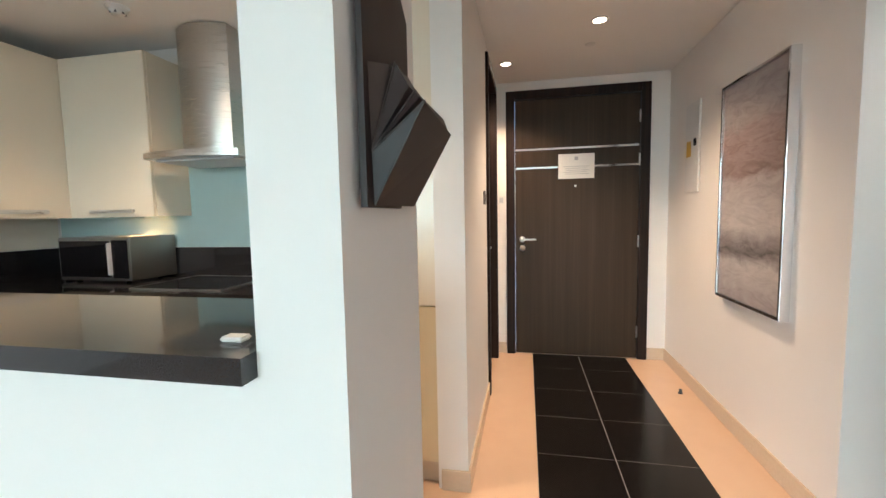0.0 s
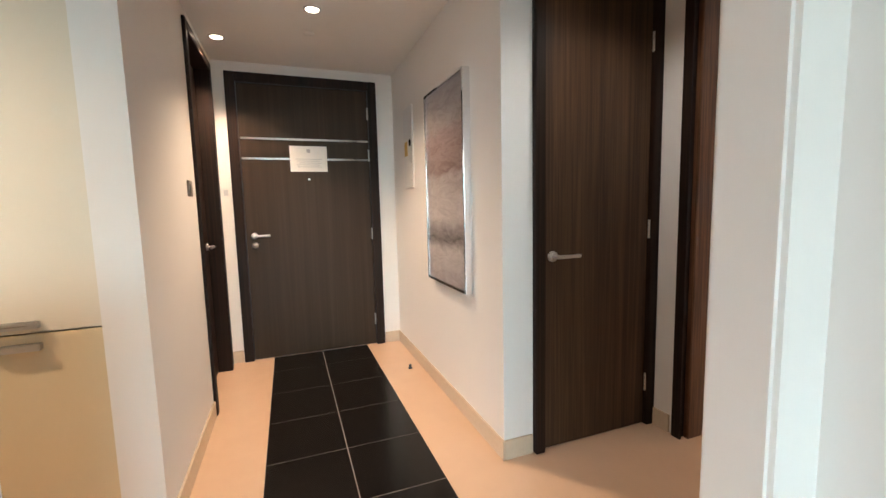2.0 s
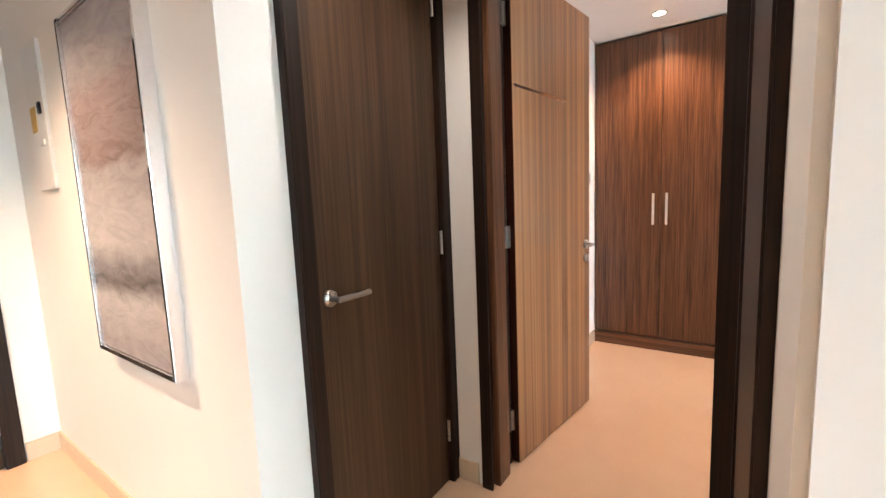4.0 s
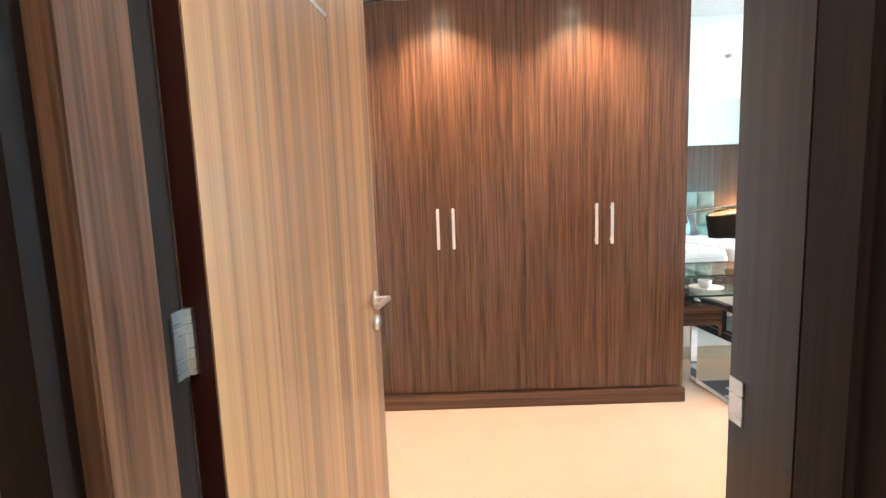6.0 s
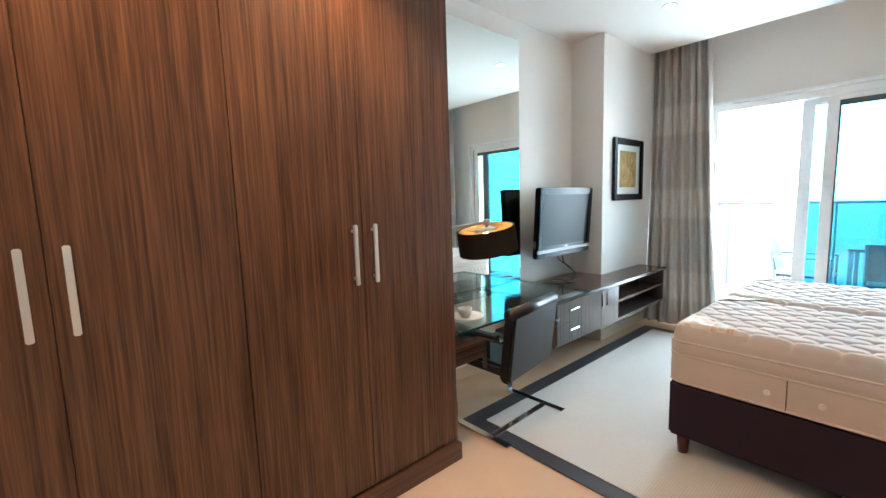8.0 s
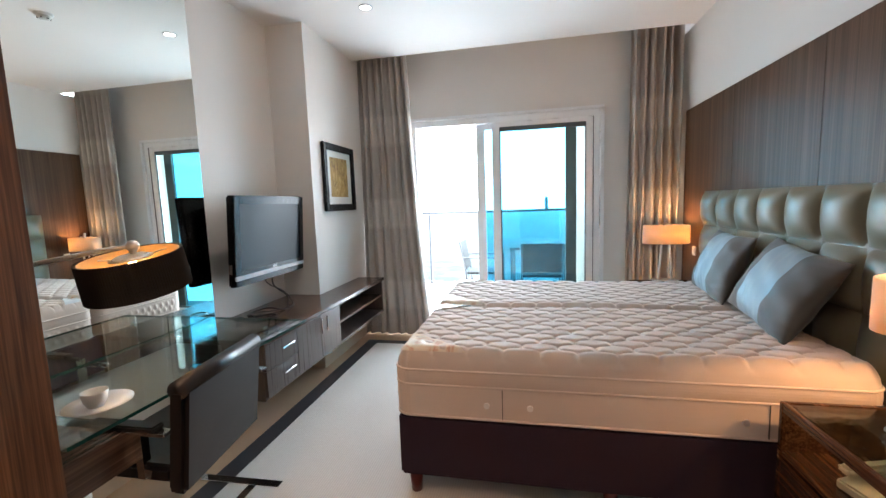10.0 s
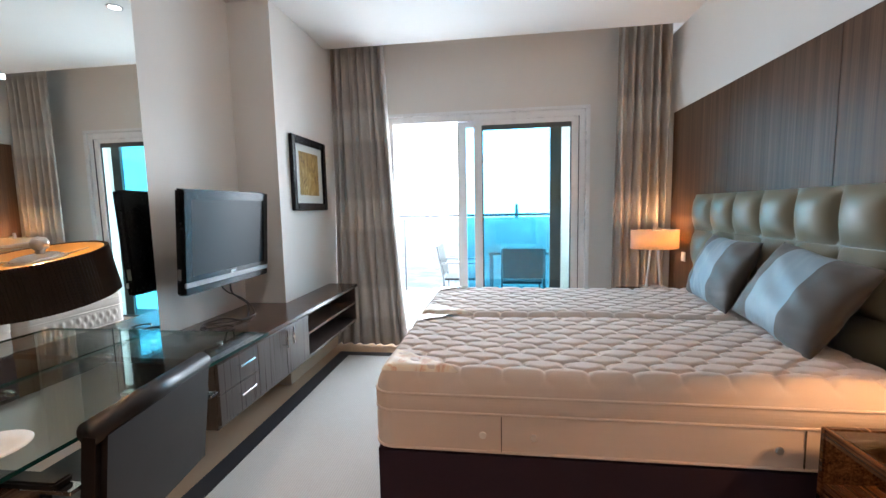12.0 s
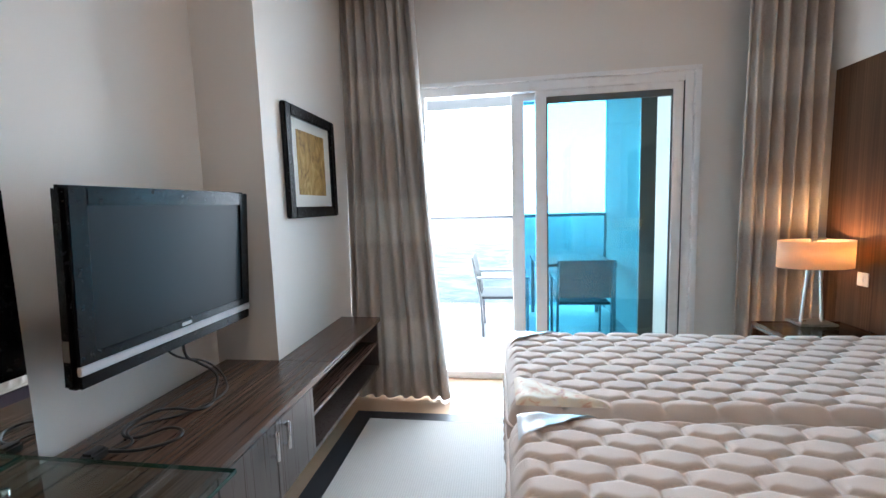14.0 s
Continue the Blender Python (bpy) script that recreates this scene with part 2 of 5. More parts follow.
structure("wall_kitchen_north", boxes((-3.5, -0.17, 2.42, 2.60, 0, CZ)), WALL, "white painted kitchen wall", "wall")
structure("wall_kitchen_column", boxes((-0.15, -0.01, 0.49, 0.885, 0, CZ)), WALL, "white painted pier beside the breakfast bar", "wall")
structure("wall_bar", boxes((-3.5, -0.15, 0.49, 0.62, 0, 1.048)), WALL, "white painted half wall under the bar top", "wall")
structure("ceiling_hall", boxes((-3.65, 1.46, -4.05, 3.95, CZ, CZ + 0.2), (1.46, 2.345, 0.52, 1.90, CZ, CZ + 0.2)), CEIL, "white plaster hall ceiling", "ceiling")
structure("ceiling_bedroom", boxes((1.46, 5.36, -3.48, -0.36, BZ, BZ + 0.25)), CEIL, "white plaster bedroom ceiling", "ceiling")
structure("ceiling_recess", boxes((1.46, 5.36, -4.05, -3.48, BZ + 0.2, BZ + 0.3)), CEIL, "white plaster recess above the curtains", "ceiling")
structure("ceiling_vestibule", boxes((1.46, 5.36, -0.36, 1.80, 2.52, BZ + 0.25)), CEIL, "lower white plaster ceiling over the wardrobe", "ceiling")

structure("baseboard", boxes(
    (-0.03, -0.018, 1.77, 2.80, 0, 0.1), (-0.155, -0.018, 1.758, 1.77, 0, 0.1), (-0.03, 0.055, 3.738, 3.75, 0, 0.1),
    (1.255, 1.40, 3.738, 3.75, 0, 0.1), (1.388, 1.40, 1.723, 3.738, 0, 0.1), (1.40, 1.56, 1.723, 1.735, 0, 0.1),
    (2.333, 2.345, 1.60, 1.735, 0, 0.1), (-0.01, 0.002, 0.48, 0.897, 0, 0.1), (2.56, 4.51, 1.638, 1.65, 0, 0.1),
    (5.188, 5.20, -2.54, -0.34, 0, 0.1), (4.868, 5.20, -2.54, -2.528, 0, 0.1), (4.868, 4.88, -3.85, -2.54, 0, 0.1),
    (4.44, 4.88, -3.85, -3.838, 0, 0.1), (1.78, 2.46, -3.85, -3.838, 0, 0.1), bevel=0.002),
    BASE, "cream tile skirting along the walls", "baseboard")


# ---- more materials ----
def shade_cloth(name, color, through_color, share):
    def build(nt, b):
        out = nt.nodes["Material Output"]
        v = mapped(nt)
        weave = noise_fac(nt, v, 300, 2)
        tl = nt.nodes.new("ShaderNodeBsdfTranslucent")
        nt.links.new(mix(nt, weave, tuple(c * 0.9 for c in through_color), through_color), tl.inputs["Color"])
        b.inputs["Base Color"].default_value = (*color, 1)
        b.inputs["Roughness"].default_value = 0.85
        ms = node(nt, "ShaderNodeMixShader", Fac=share)
        nt.links.new(b.outputs[0], ms.inputs[1])
        nt.links.new(tl.outputs[0], ms.inputs[2])
        nt.links.new(ms.outputs[0], out.inputs["Surface"])
    return material(name, build)


def curtain_build(nt, b):
    v = mapped(nt)
    sep = nt.nodes.new("ShaderNodeSeparateXYZ")
    nt.links.new(v, sep.inputs[0])
    step = node(nt, "ShaderNodeMath")
    step.operation = "PINGPONG"
    step.inputs[1].default_value = 0.42
    nt.links.new(sep.outputs["Z"], step.inputs[0])
    bands = ramp(nt, step.outputs[0], [(0.0, (0.37, 0.33, 0.295)), (0.25, (0.37, 0.33, 0.295)), (0.30, (0.49, 0.455, 0.41)), (1.0, (0.49, 0.455, 0.41))])
    weave = noise_fac(nt, mapped(nt, (300, 300, 60)), 1.0, 3)
    nt.links.new(mix(nt, 0.3, bands, ramp(nt, weave, [(0.3, (0.28, 0.25, 0.22)), (0.7, (0.56, 0.52, 0.47))])), b.inputs["Base Color"])
    b.inputs["Roughness"].default_value = 0.85
    b.inputs["Sheen Weight"].default_value = 0.15
    bump(nt, b, weave, 0.2, 0.001)


def painting_build(nt, b):
    v = mapped(nt)
    sep = nt.nodes.new("ShaderNodeSeparateXYZ")
    nt.links.new(v, sep.inputs[0])
    wob = noise_fac(nt, mapped(nt, (1, 3.0, 5)), 1.6, 5, 0.6, 0.8)
    add = node(nt, "ShaderNodeMath")
    add.operation = "MULTIPLY_ADD"
    add.inputs[1].default_value = 0.16
    nt.links.new(wob, add.inputs[0])
    nt.links.new(sep.outputs["Z"], add.inputs[2])
    mr = node(nt, "ShaderNodeMapRange", **{"From Min": 0.90, "From Max": 2.08})
    nt.links.new(add.outputs[0], mr.inputs["Value"])
    grey, mauve, pale, deep = (0.32, 0.285, 0.28), (0.165, 0.105, 0.095), (0.46, 0.43, 0.42), (0.06, 0.05, 0.05)
    base = ramp(nt, mr.outputs[0], [(0.0, grey), (0.14, pale), (0.20, deep), (0.27, (0.27, 0.25, 0.25)), (0.32, pale),
                                   (0.52, grey), (0.55, mauve), (0.74, (0.29, 0.21, 0.205)), (0.78, grey), (1.0, (0.33, 0.31, 0.32))])
    fine = noise_fac(nt, mapped(nt, (1, 2.4, 8)), 2.4, 7, 0.62, 1.6)
    nt.links.new(mix(nt, 0.22, base, ramp(nt, fine, [(0.35, deep), (0.5, grey), (0.68, (0.52, 0.49, 0.48))])), b.inputs["Base Color"])
    b.inputs["Roughness"].default_value = 0.55
    bump(nt, b, fine, 0.3, 0.002)


def gold_print_build(nt, b):
    n = noise_fac(nt, mapped(nt, (1, 1, 0.6)), 9, 6, 0.6, 2.5)
    nt.links.new(ramp(nt, n, [(0.3, (0.16, 0.085, 0.018)), (0.5, (0.42, 0.25, 0.06)), (0.7, (0.60, 0.42, 0.16))]), b.inputs["Base Color"])
    b.inputs["Roughness"].default_value = 0.5


def satin_build(nt, b):
    n = noise_fac(nt, mapped(nt), 14, 4, 0.6, 1.5)
    nt.links.new(ramp(nt, n, [(0.26, (0.42, 0.20, 0.26)), (0.38, (0.66, 0.42, 0.30)), (0.48, (0.74, 0.64, 0.50)), (0.66, (0.72, 0.66, 0.58)), (0.80, (0.60, 0.36, 0.38))]), b.inputs["Base Color"])
    b.inputs["Roughness"].default_value = 0.6
    b.inputs["Specular IOR Level"].default_value = 0.2


def city_build(nt, b):
    v = mapped(nt)
    big = noise_fac(nt, v, 0.004, 6, 0.6)
    small = noise_fac(nt, v, 0.03, 5, 0.7)
    c1 = ramp(nt, big, [(0.35, (0.07, 0.10, 0.13)), (0.55, (0.13, 0.17, 0.20)), (0.7, (0.32, 0.34, 0.35))])
    c2 = ramp(nt, small, [(0.42, (0.055, 0.085, 0.12)), (0.66, (0.52, 0.53, 0.53))])
    nt.links.new(mix(nt, 0.45, c1, c2), b.inputs["Base Color"])
    b.inputs["Roughness"].default_value = 0.9


def granite_build(nt, b):
    n = noise_fac(nt, mapped(nt), 380, 4, 0.7)
    nt.links.new(ramp(nt, n, [(0.45, (0.010, 0.010, 0.011)), (0.66, (0.030, 0.030, 0.032)), (0.78, (0.09, 0.09, 0.09))]), b.inputs["Base Color"])
    b.inputs["Roughness"].default_value = 0.07


def leather(name, color, rough=0.4):
    def build(nt, b):
        v = mapped(nt)
        n = noise_fac(nt, v, 240, 4, 0.6)
        big = noise_fac(nt, v, 6, 3)
        nt.links.new(mix(nt, big, tuple(c * 0.8 for c in color), color), b.inputs["Base Color"])
        rough_range(nt, b, big, rough - 0.08, rough + 0.1)
        bump(nt, b, n, 0.25, 0.0008)
    return material(name, build)


CURTAIN = material("banded_curtain_cloth", curtain_build)
PAINTING = material("abstract_paint", painting_build)
GOLDPRINT = material("gold_print", gold_print_build)
SATIN = material("floral_satin", satin_build)
BLUESATIN = fabric("pale_blue_satin", (0.50, 0.56, 0.60), (0.66, 0.68, 0.68), 500, 0.35, 12.0)
CITY = material("hazy_city", city_build)
GRANITE = material("black_granite", granite_build)
PLEAT = shade_cloth("black_pleated_cloth", (0.012, 0.010, 0.009), (0.36, 0.16, 0.05), 0.22)
GOLDLINING = plain("gold_lining", (0.62, 0.36, 0.12), 0.35)
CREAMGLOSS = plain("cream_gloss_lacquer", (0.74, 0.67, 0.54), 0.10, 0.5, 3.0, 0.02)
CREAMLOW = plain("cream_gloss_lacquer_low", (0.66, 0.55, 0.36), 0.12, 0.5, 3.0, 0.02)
MINT = plain("mint_back_painted_glass", (0.42, 0.56, 0.54), 0.08, 0.5, 3.0, 0.02)
BLACKPLASTIC = plain("gloss_black_plastic", (0.006, 0.006, 0.0075), 0.26, 0.25)
SCREEN = plain("dark_screen", (0.008, 0.010, 0.013), 0.33, 0.20, 2.0, 0.03)
SILVERPLASTIC = plain("silver_plastic", (0.50, 0.51, 0.53), 0.3)
DARKGLASS = plain("dark_oven_glass", (0.006, 0.006, 0.007), 0.04)
WHITEPLASTIC = plain("white_plastic", (0.72, 0.71, 0.68), 0.35)
MICROSTEEL = metal("grey_steel_casing", (0.40, 0.39, 0.37), 0.38, (120, 3, 3))
CREAMPLASTIC = plain("aged_cream_plastic", (0.60, 0.53, 0.34), 0.4)
GREYPLASTIC = plain("grey_switch_plate", (0.16, 0.14, 0.12), 0.35)
PAPER = plain("white_paper", (0.78, 0.77, 0.73), 0.6)
INK = plain("pale_ink", (0.42, 0.43, 0.44), 0.6)
YELLOW = plain("yellow_label", (0.55, 0.34, 0.05), 0.5)
SHARD = leather("dark_brown_folded_leather", (0.022, 0.012, 0.010), 0.52)
BLACKLEATHER = leather("black_leather", (0.009, 0.007, 0.0075), 0.36)
KHAKI = leather("khaki_leather", (0.185, 0.170, 0.118), 0.40)
UNITWOOD = veneer("grey_brown_unit_veneer", (0.050, 0.036, 0.030), (0.068, 0.050, 0.043), (0.088, 0.067, 0.058), 0.28, contrast=0.6, crisp=0.6)
UNITTOP = veneer("dark_unit_top_veneer", (0.034, 0.019, 0.014), (0.085, 0.050, 0.036), (0.15, 0.095, 0.070), 0.22, axis="y")
PANELWOOD = veneer("walnut_panel_veneer", (0.040, 0.020, 0.011), (0.088, 0.048, 0.028), (0.14, 0.082, 0.050), 0.45, spec=0.15, contrast=0.8, crisp=0.9)
NIGHTWOOD = veneer("gloss_striped_veneer", (0.020, 0.008, 0.005), (0.062, 0.026, 0.013), (0.140, 0.066, 0.032), 0.16, spec=0.5, axis="y", crisp=1.2)
REDLEG = plain("red_brown_leg_lacquer", (0.10, 0.014, 0.012), 0.3)
BLUECLOTH = fabric("blue_grey_satin_cloth", (0.165, 0.225, 0.265), (0.215, 0.285, 0.325), 900, 0.5, 8.0)
TAUPE = fabric("taupe_cloth", (0.036, 0.026, 0.018), (0.056, 0.042, 0.031), 900, 0.6, 8.0)
LAMPSHADE = shade_cloth("cream_lamp_shade", (0.75, 0.66, 0.55), (0.95, 0.72, 0.46), 0.6)
BULB = glow("lamp_bulb", (1.0, 0.62, 0.30), 14)
DOWNGLOW = glow("downlight_glow", (1.0, 0.80, 0.58), 9)
COOLGLOW = glow("bedroom_downlight_glow", (1.0, 0.95, 0.88), 7)
BALCONYTILE = plain("balcony_tile", (0.50, 0.48, 0.45), 0.5, 0.4, 8.0, 0.06)
OUTWALL = paint("outer_wall_render", (0.62, 0.61, 0.58), 0.8)
OUTMESH = plain("dark_outdoor_mesh", (0.055, 0.055, 0.06), 0.6)
OUTFRAME = metal("grey_aluminium", (0.35, 0.35, 0.36), 0.4)
GASKET = plain("dark_gasket", (0.04, 0.045, 0.05), 0.5)
ALU = paint("white_window_aluminium", (0.86, 0.87, 0.88), 0.28)
WINSEAL = plain("grey_window_seal", (0.085, 0.095, 0.10), 0.5)
FOLD = leather("pale_leather", (0.050, 0.034, 0.028), 0.50)
GROUT = plain("pale_grout", (0.22, 0.20, 0.18), 0.8)
GLASSEDGE = plain("dark_green_glass_edge", (0.010, 0.055, 0.045), 0.08)
CABLE = plain("black_cable", (0.010, 0.010, 0.011), 0.45)


# ---- more building helpers ----
def cylinder(bm, p0, p1, r, n=14, r1=None):
    p0, p1 = Vector(p0), Vector(p1)
    d = p1 - p0
    q = d.to_track_quat("Z", "Y").to_matrix().to_4x4()
    bmesh.ops.create_cone(bm, cap_ends=True, segments=n, radius1=r, radius2=r if r1 is None else r1, depth=d.length,
                          matrix=Matrix.Translation((p0 + p1) / 2) @ q)
    return bm


def rod(p0, p1, r, n=14, r1=None):
    return cylinder(bmesh.new(), p0, p1, r, n, r1)


def prism(points, axis, a, b, bevel=0.0):
    """A flat outline, given in the two other axes, made solid from a to b along axis."""
    bm = bmesh.new()
    def at(p, v):
        return {"x": (v, *p), "y": (p[0], v, p[1]), "z": (*p, v)}[axis]
    lo = [bm.verts.new(at(p, a)) for p in points]
    hi = [bm.verts.new(at(p, b)) for p in points]
    bm.faces.new(lo)
    bm.faces.new(hi[::-1])
    for i in range(len(points)):
        j = (i + 1) % len(points)
        bm.faces.new((lo[i], hi[i], hi[j], lo[j]))
    if bevel:
        bmesh.ops.bevel(bm, geom=bm.edges[:], offset=bevel, segments=2, affect="EDGES")
    return bm


def tube(points, r, n=8):
    """A round cable along a smooth line through points."""
    cu = bpy.data.curves.new("line", "CURVE")
    cu.dimensions, cu.bevel_depth, cu.bevel_resolution, cu.resolution_u = "3D", r, 2, 10
    sp = cu.splines.new("BEZIER")
    sp.bezier_points.add(len(points) - 1)
    for bp, p in zip(sp.bezier_points, points):
        bp.co, bp.handle_left_type, bp.handle_right_type = p, "AUTO", "AUTO"
    tmp = bpy.data.objects.new("line", cu)
    me = bpy.data.meshes.new_from_object(tmp)
    bm = bmesh.new()
    bm.from_mesh(me)
    bpy.data.objects.remove(tmp)
    bpy.data.curves.remove(cu)
    bpy.data.meshes.remove(me)
    return bm


def grid(nx, ny, f):
    """A sheet of nx by ny cells whose corners f(u, v) gives."""
    bm = bmesh.new()
    vs = [[bm.verts.new(f(i / nx, j / ny)) for j in range(ny + 1)] for i in range(nx + 1)]
    for i in range(nx):
        for j in range(ny):
            bm.faces.new((vs[i][j], vs[i + 1][j], vs[i + 1][j + 1], vs[i][j + 1]))
    return bm


def lathe(profile, n=32):
    """A turned body: (radius, z) pairs round the z axis."""
    bm = bmesh.new()
    rings = [[bm.verts.new((r * math.cos(2 * math.pi * k / n), r * math.sin(2 * math.pi * k / n), z)) for k in range(n)] for r, z in profile]
    for a, b in zip(rings, rings[1:]):
        for k in range(n):
            bm.faces.new((a[k], a[(k + 1) % n], b[(k + 1) % n], b[k]))
    return bm


# ---- doors ----
def door_frame(owner, x0, x1, y0, y1, top, w, along):
    """Two jambs and a head round an opening; along names the axis that the wall runs on."""
    if along == "x":
        part("jamb", boxes((x0, x0 + w, y0, y1, 0, top), bevel=0.004), FRAMEWOOD, owner)
        part("jamb", boxes((x1 - w, x1, y0, y1, 0, top), bevel=0.004), FRAMEWOOD, owner)
        part("head", boxes((x0 + w, x1 - w, y0, y1, top - w, top), bevel=0.004), FRAMEWOOD, owner)
    else:
        part("jamb", boxes((x0, x1, y0, y0 + w, 0, top), bevel=0.004), FRAMEWOOD, owner)
        part("jamb", boxes((x0, x1, y1 - w, y1, 0, top), bevel=0.004), FRAMEWOOD, owner)
        part("head", boxes((x0, x1, y0 + w, y1 - w, top - w, top), bevel=0.004), FRAMEWOOD, owner)


def lever(owner, at, out, way, length=0.12):
    """Round rose, neck and bar of a lever handle."""
    at, out, way = Vector(at), Vector(out), Vector(way)
    h = part("handle", rod(at, at + out * 0.012, 0.026, 20), STEEL, owner, "brushed steel lever handle", True)
    bm = rod(at + out * 0.010, at + out * 0.055, 0.009)
    part("neck", bm, STEEL, h)
    part("grip", rod(at + out * 0.05, at + out * 0.05 + way * length, 0.0095), STEEL, h)
    return h


def hinge(owner, x, y, z, axis_out):
    bm = rod((x, y, z - 0.05), (x, y, z + 0.05), 0.009, 10)
    return part("hinge", bm, STEEL, owner, "steel hinge")


door1 = tagged(thing("door_1", "closed grey-brown wooden entrance door with two chrome strips", "door"), kind="structure")
door_frame(door1, 0.06, 1.25, 3.725, 3.80, 2.35, 0.075, "x")
leaf1 = part("leaf", boxes((0.138, 1.172, 3.752, 3.795, 0.006, 2.272), bevel=0.003), ENTRYWOOD, door1)
for z in (1.843, 1.682):
    part("strip", boxes((0.145, 1.165, 3.749, 3.753, z - 0.008, z + 0.008)), CHROME, leaf1, "bright chrome inlay strip")
lever(leaf1, (0.20, 3.752, 1.052), (0, -1, 0), (1, 0, 0))
part("lock", rod((0.20, 3.752, 0.975), (0.20, 3.738, 0.975), 0.026, 20), STEEL, leaf1, "round steel lock plate", True)
part("peephole", rod((0.655, 3.752, 1.515), (0.655, 3.746, 1.515), 0.010, 14), STEEL, leaf1)
for z in (2.08, 1.72, 1.03, 0.24):
    hinge(door1, 1.172, 3.742, z, -1)

sign = thing("paper_sign", "white paper notice stuck on the entrance door", "sign")
part("sheet", boxes((0.51, 0.81, 3.744, 3.7475, 1.578, 1.79)), PAPER, sign)
part("printed_bars", boxes(*[(0.555 + 0.012 * (k % 3), 0.765 - 0.02 * (k % 2), 3.7425, 3.744, 1.68 - 0.016 * k, 1.684 - 0.016 * k) for k in range(5)],
                           (0.645, 0.675, 3.7425, 3.744, 1.735, 1.765)), INK, sign, "pale printed lines")

door2 = tagged(thing("door_2", "closed dark brown veneered door with a steel lever", "door"), kind="structure")
door_frame(door2, 1.565, 2.345, 1.702, 1.80, 2.35, 0.055, "x")
leaf2 = part("leaf", boxes((1.622, 2.288, 1.728, 1.770, 0.006, 2.293), bevel=0.003), DOORWOOD, door2)
lever(leaf2, (1.672, 1.728, 1.0), (0, -1, 0), (1, 0, 0), 0.13)
for z in (2.08, 1.11, 0.25):
    hinge(door2, 2.294, 1.722, z, -1)

door3 = tagged(thing("door_3", "dark brown door in the hall side wall", "door"), kind="structure")
door_frame(door3, -0.165, -0.012, 2.80, 3.64, 2.36, 0.06, "y")
leaf3 = part("leaf", boxes((-0.155, -0.115, 2.862, 3.578, 0.006, 2.298), bevel=0.003), FRAMEWOOD, door3)
lever(leaf3, (-0.115, 3.50, 1.0), (1, 0, 0), (0, -1, 0))

door4 = tagged(thing("door_4", "open striped veneer bedroom door with steel lever", "door"), kind="structure")
part("jamb", boxes((2.345, 2.464, 0.657, 0.717, 0, 2.35), bevel=0.003), FRAMEWOOD, door4)
# rest of the same jamb; its paler brown stands for light from the bedroom
part("lining", boxes((2.465, 2.590, 0.657, 0.716, 0, 2.35), bevel=0.003), LITJAMBWOOD, door4, "dark brown door jamb, paler where bedroom light falls")
part("jamb", boxes((2.345, 2.562, 1.54, 1.582, 0, 2.35), bevel=0.004), FRAMEWOOD, door4)
part("head", boxes((2.345, 2.562, 0.717, 1.54, 2.29, 2.35), bevel=0.004), FRAMEWOOD, door4)
part("casing", boxes((2.33, 2.344, 0.656, 0.714, 0, 2.36), (2.33, 2.344, 1.528, 1.578, 0, 2.36), (2.33, 2.344, 0.714, 1.535, 2.29, 2.36)), FRAMEWOOD, door4)
# veneer paler than the frame's puts bedroom light into this stop's colour
part("stop", boxes((2.372, 2.477, 1.510, 1.540, 0, 2.29), bevel=0.003), ROBEWOOD, door4, "striped door stop, veneer paler for the bedroom light")
part("stop", boxes((2.385, 2.452, 0.717, 0.730, 0, 2.29), bevel=0.003), FRAMEWOOD, door4)
part("stop", boxes((2.385, 2.452, 0.730, 1.510, 2.262, 2.29), bevel=0.003), FRAMEWOOD, door4)
part("seal", boxes((2.4775, 2.487, 1.532, 1.5395, 0, 2.29)), GREYPLASTIC, door4, "grey rubber door seal")
part("strike_plate", boxes((2.556, 2.584, 0.7165, 0.719, 0.95, 1.02)), STEEL, door4, "steel strike plate")
leaf4 = part("leaf", boxes((0.0, 0.812, -0.042, 0.0, 0.006, 2.285), bevel=0.003), LEAFWOOD, door4, "striped veneer door leaf standing open")
leaf4.matrix_basis = pose(2.572, 1.545, 0, 0, 0, -8.24)
part("edge", boxes((-0.002, -0.0002, -0.0415, -0.0005, 0.008, 2.283)), EDGEWOOD, leaf4, "dark red-brown door edge")
part("strip", boxes((0.01, 0.50, -0.0455, -0.042, 1.775, 1.787)), CHROME, leaf4, "chrome inlay strip")
h4 = lever(leaf4, (0.752, -0.042, 1.0), (0, -1, 0), (-1, 0, 0))
part("lock", rod((0.752, -0.042, 0.92), (0.752, -0.056, 0.92), 0.026, 20), STEEL, leaf4, "", True)
for z in (2.08, 1.11, 0.22):
    part("hinge", boxes((2.530, 2.565, 1.536, 1.5395, z - 0.05, z + 0.05), (2.567, 2.590, 1.536, 1.540, z - 0.05, z + 0.05)), STEEL, door4, "steel hinge leaf")
    hinge(door4, 2.566, 1.535, z, -1)

door5 = tagged(thing("door_5", "closed dark brown door beside the bedroom doorway", "door"), kind="structure")
door_frame(door5, 1.50, 2.322, 0.655, 0.675, 2.36, 0.07, "x")
part("leaf", boxes((1.572, 2.25, 0.656, 0.668, 0.006, 2.288), bevel=0.003), FRAMEWOOD, door5)

# ---- hall things ----
painting = thing("painting", "abstract grey and mauve painting in a silver frame", "painting")
part("canvas", boxes((1.366, 1.392, 2.088, 2.698, 0.788, 1.968)), PAINTING, painting)
part("frame", boxes((1.355, 1.399, 2.070, 2.086, 0.770, 1.985), (1.355, 1.399, 2.700, 2.716, 0.770, 1.985),
                    (1.355, 1.399, 2.086, 2.700, 0.770, 0.786), (1.355, 1.399, 2.086, 2.700, 1.970, 1.985), bevel=0.002), CHROME, painting, "thin silver frame")

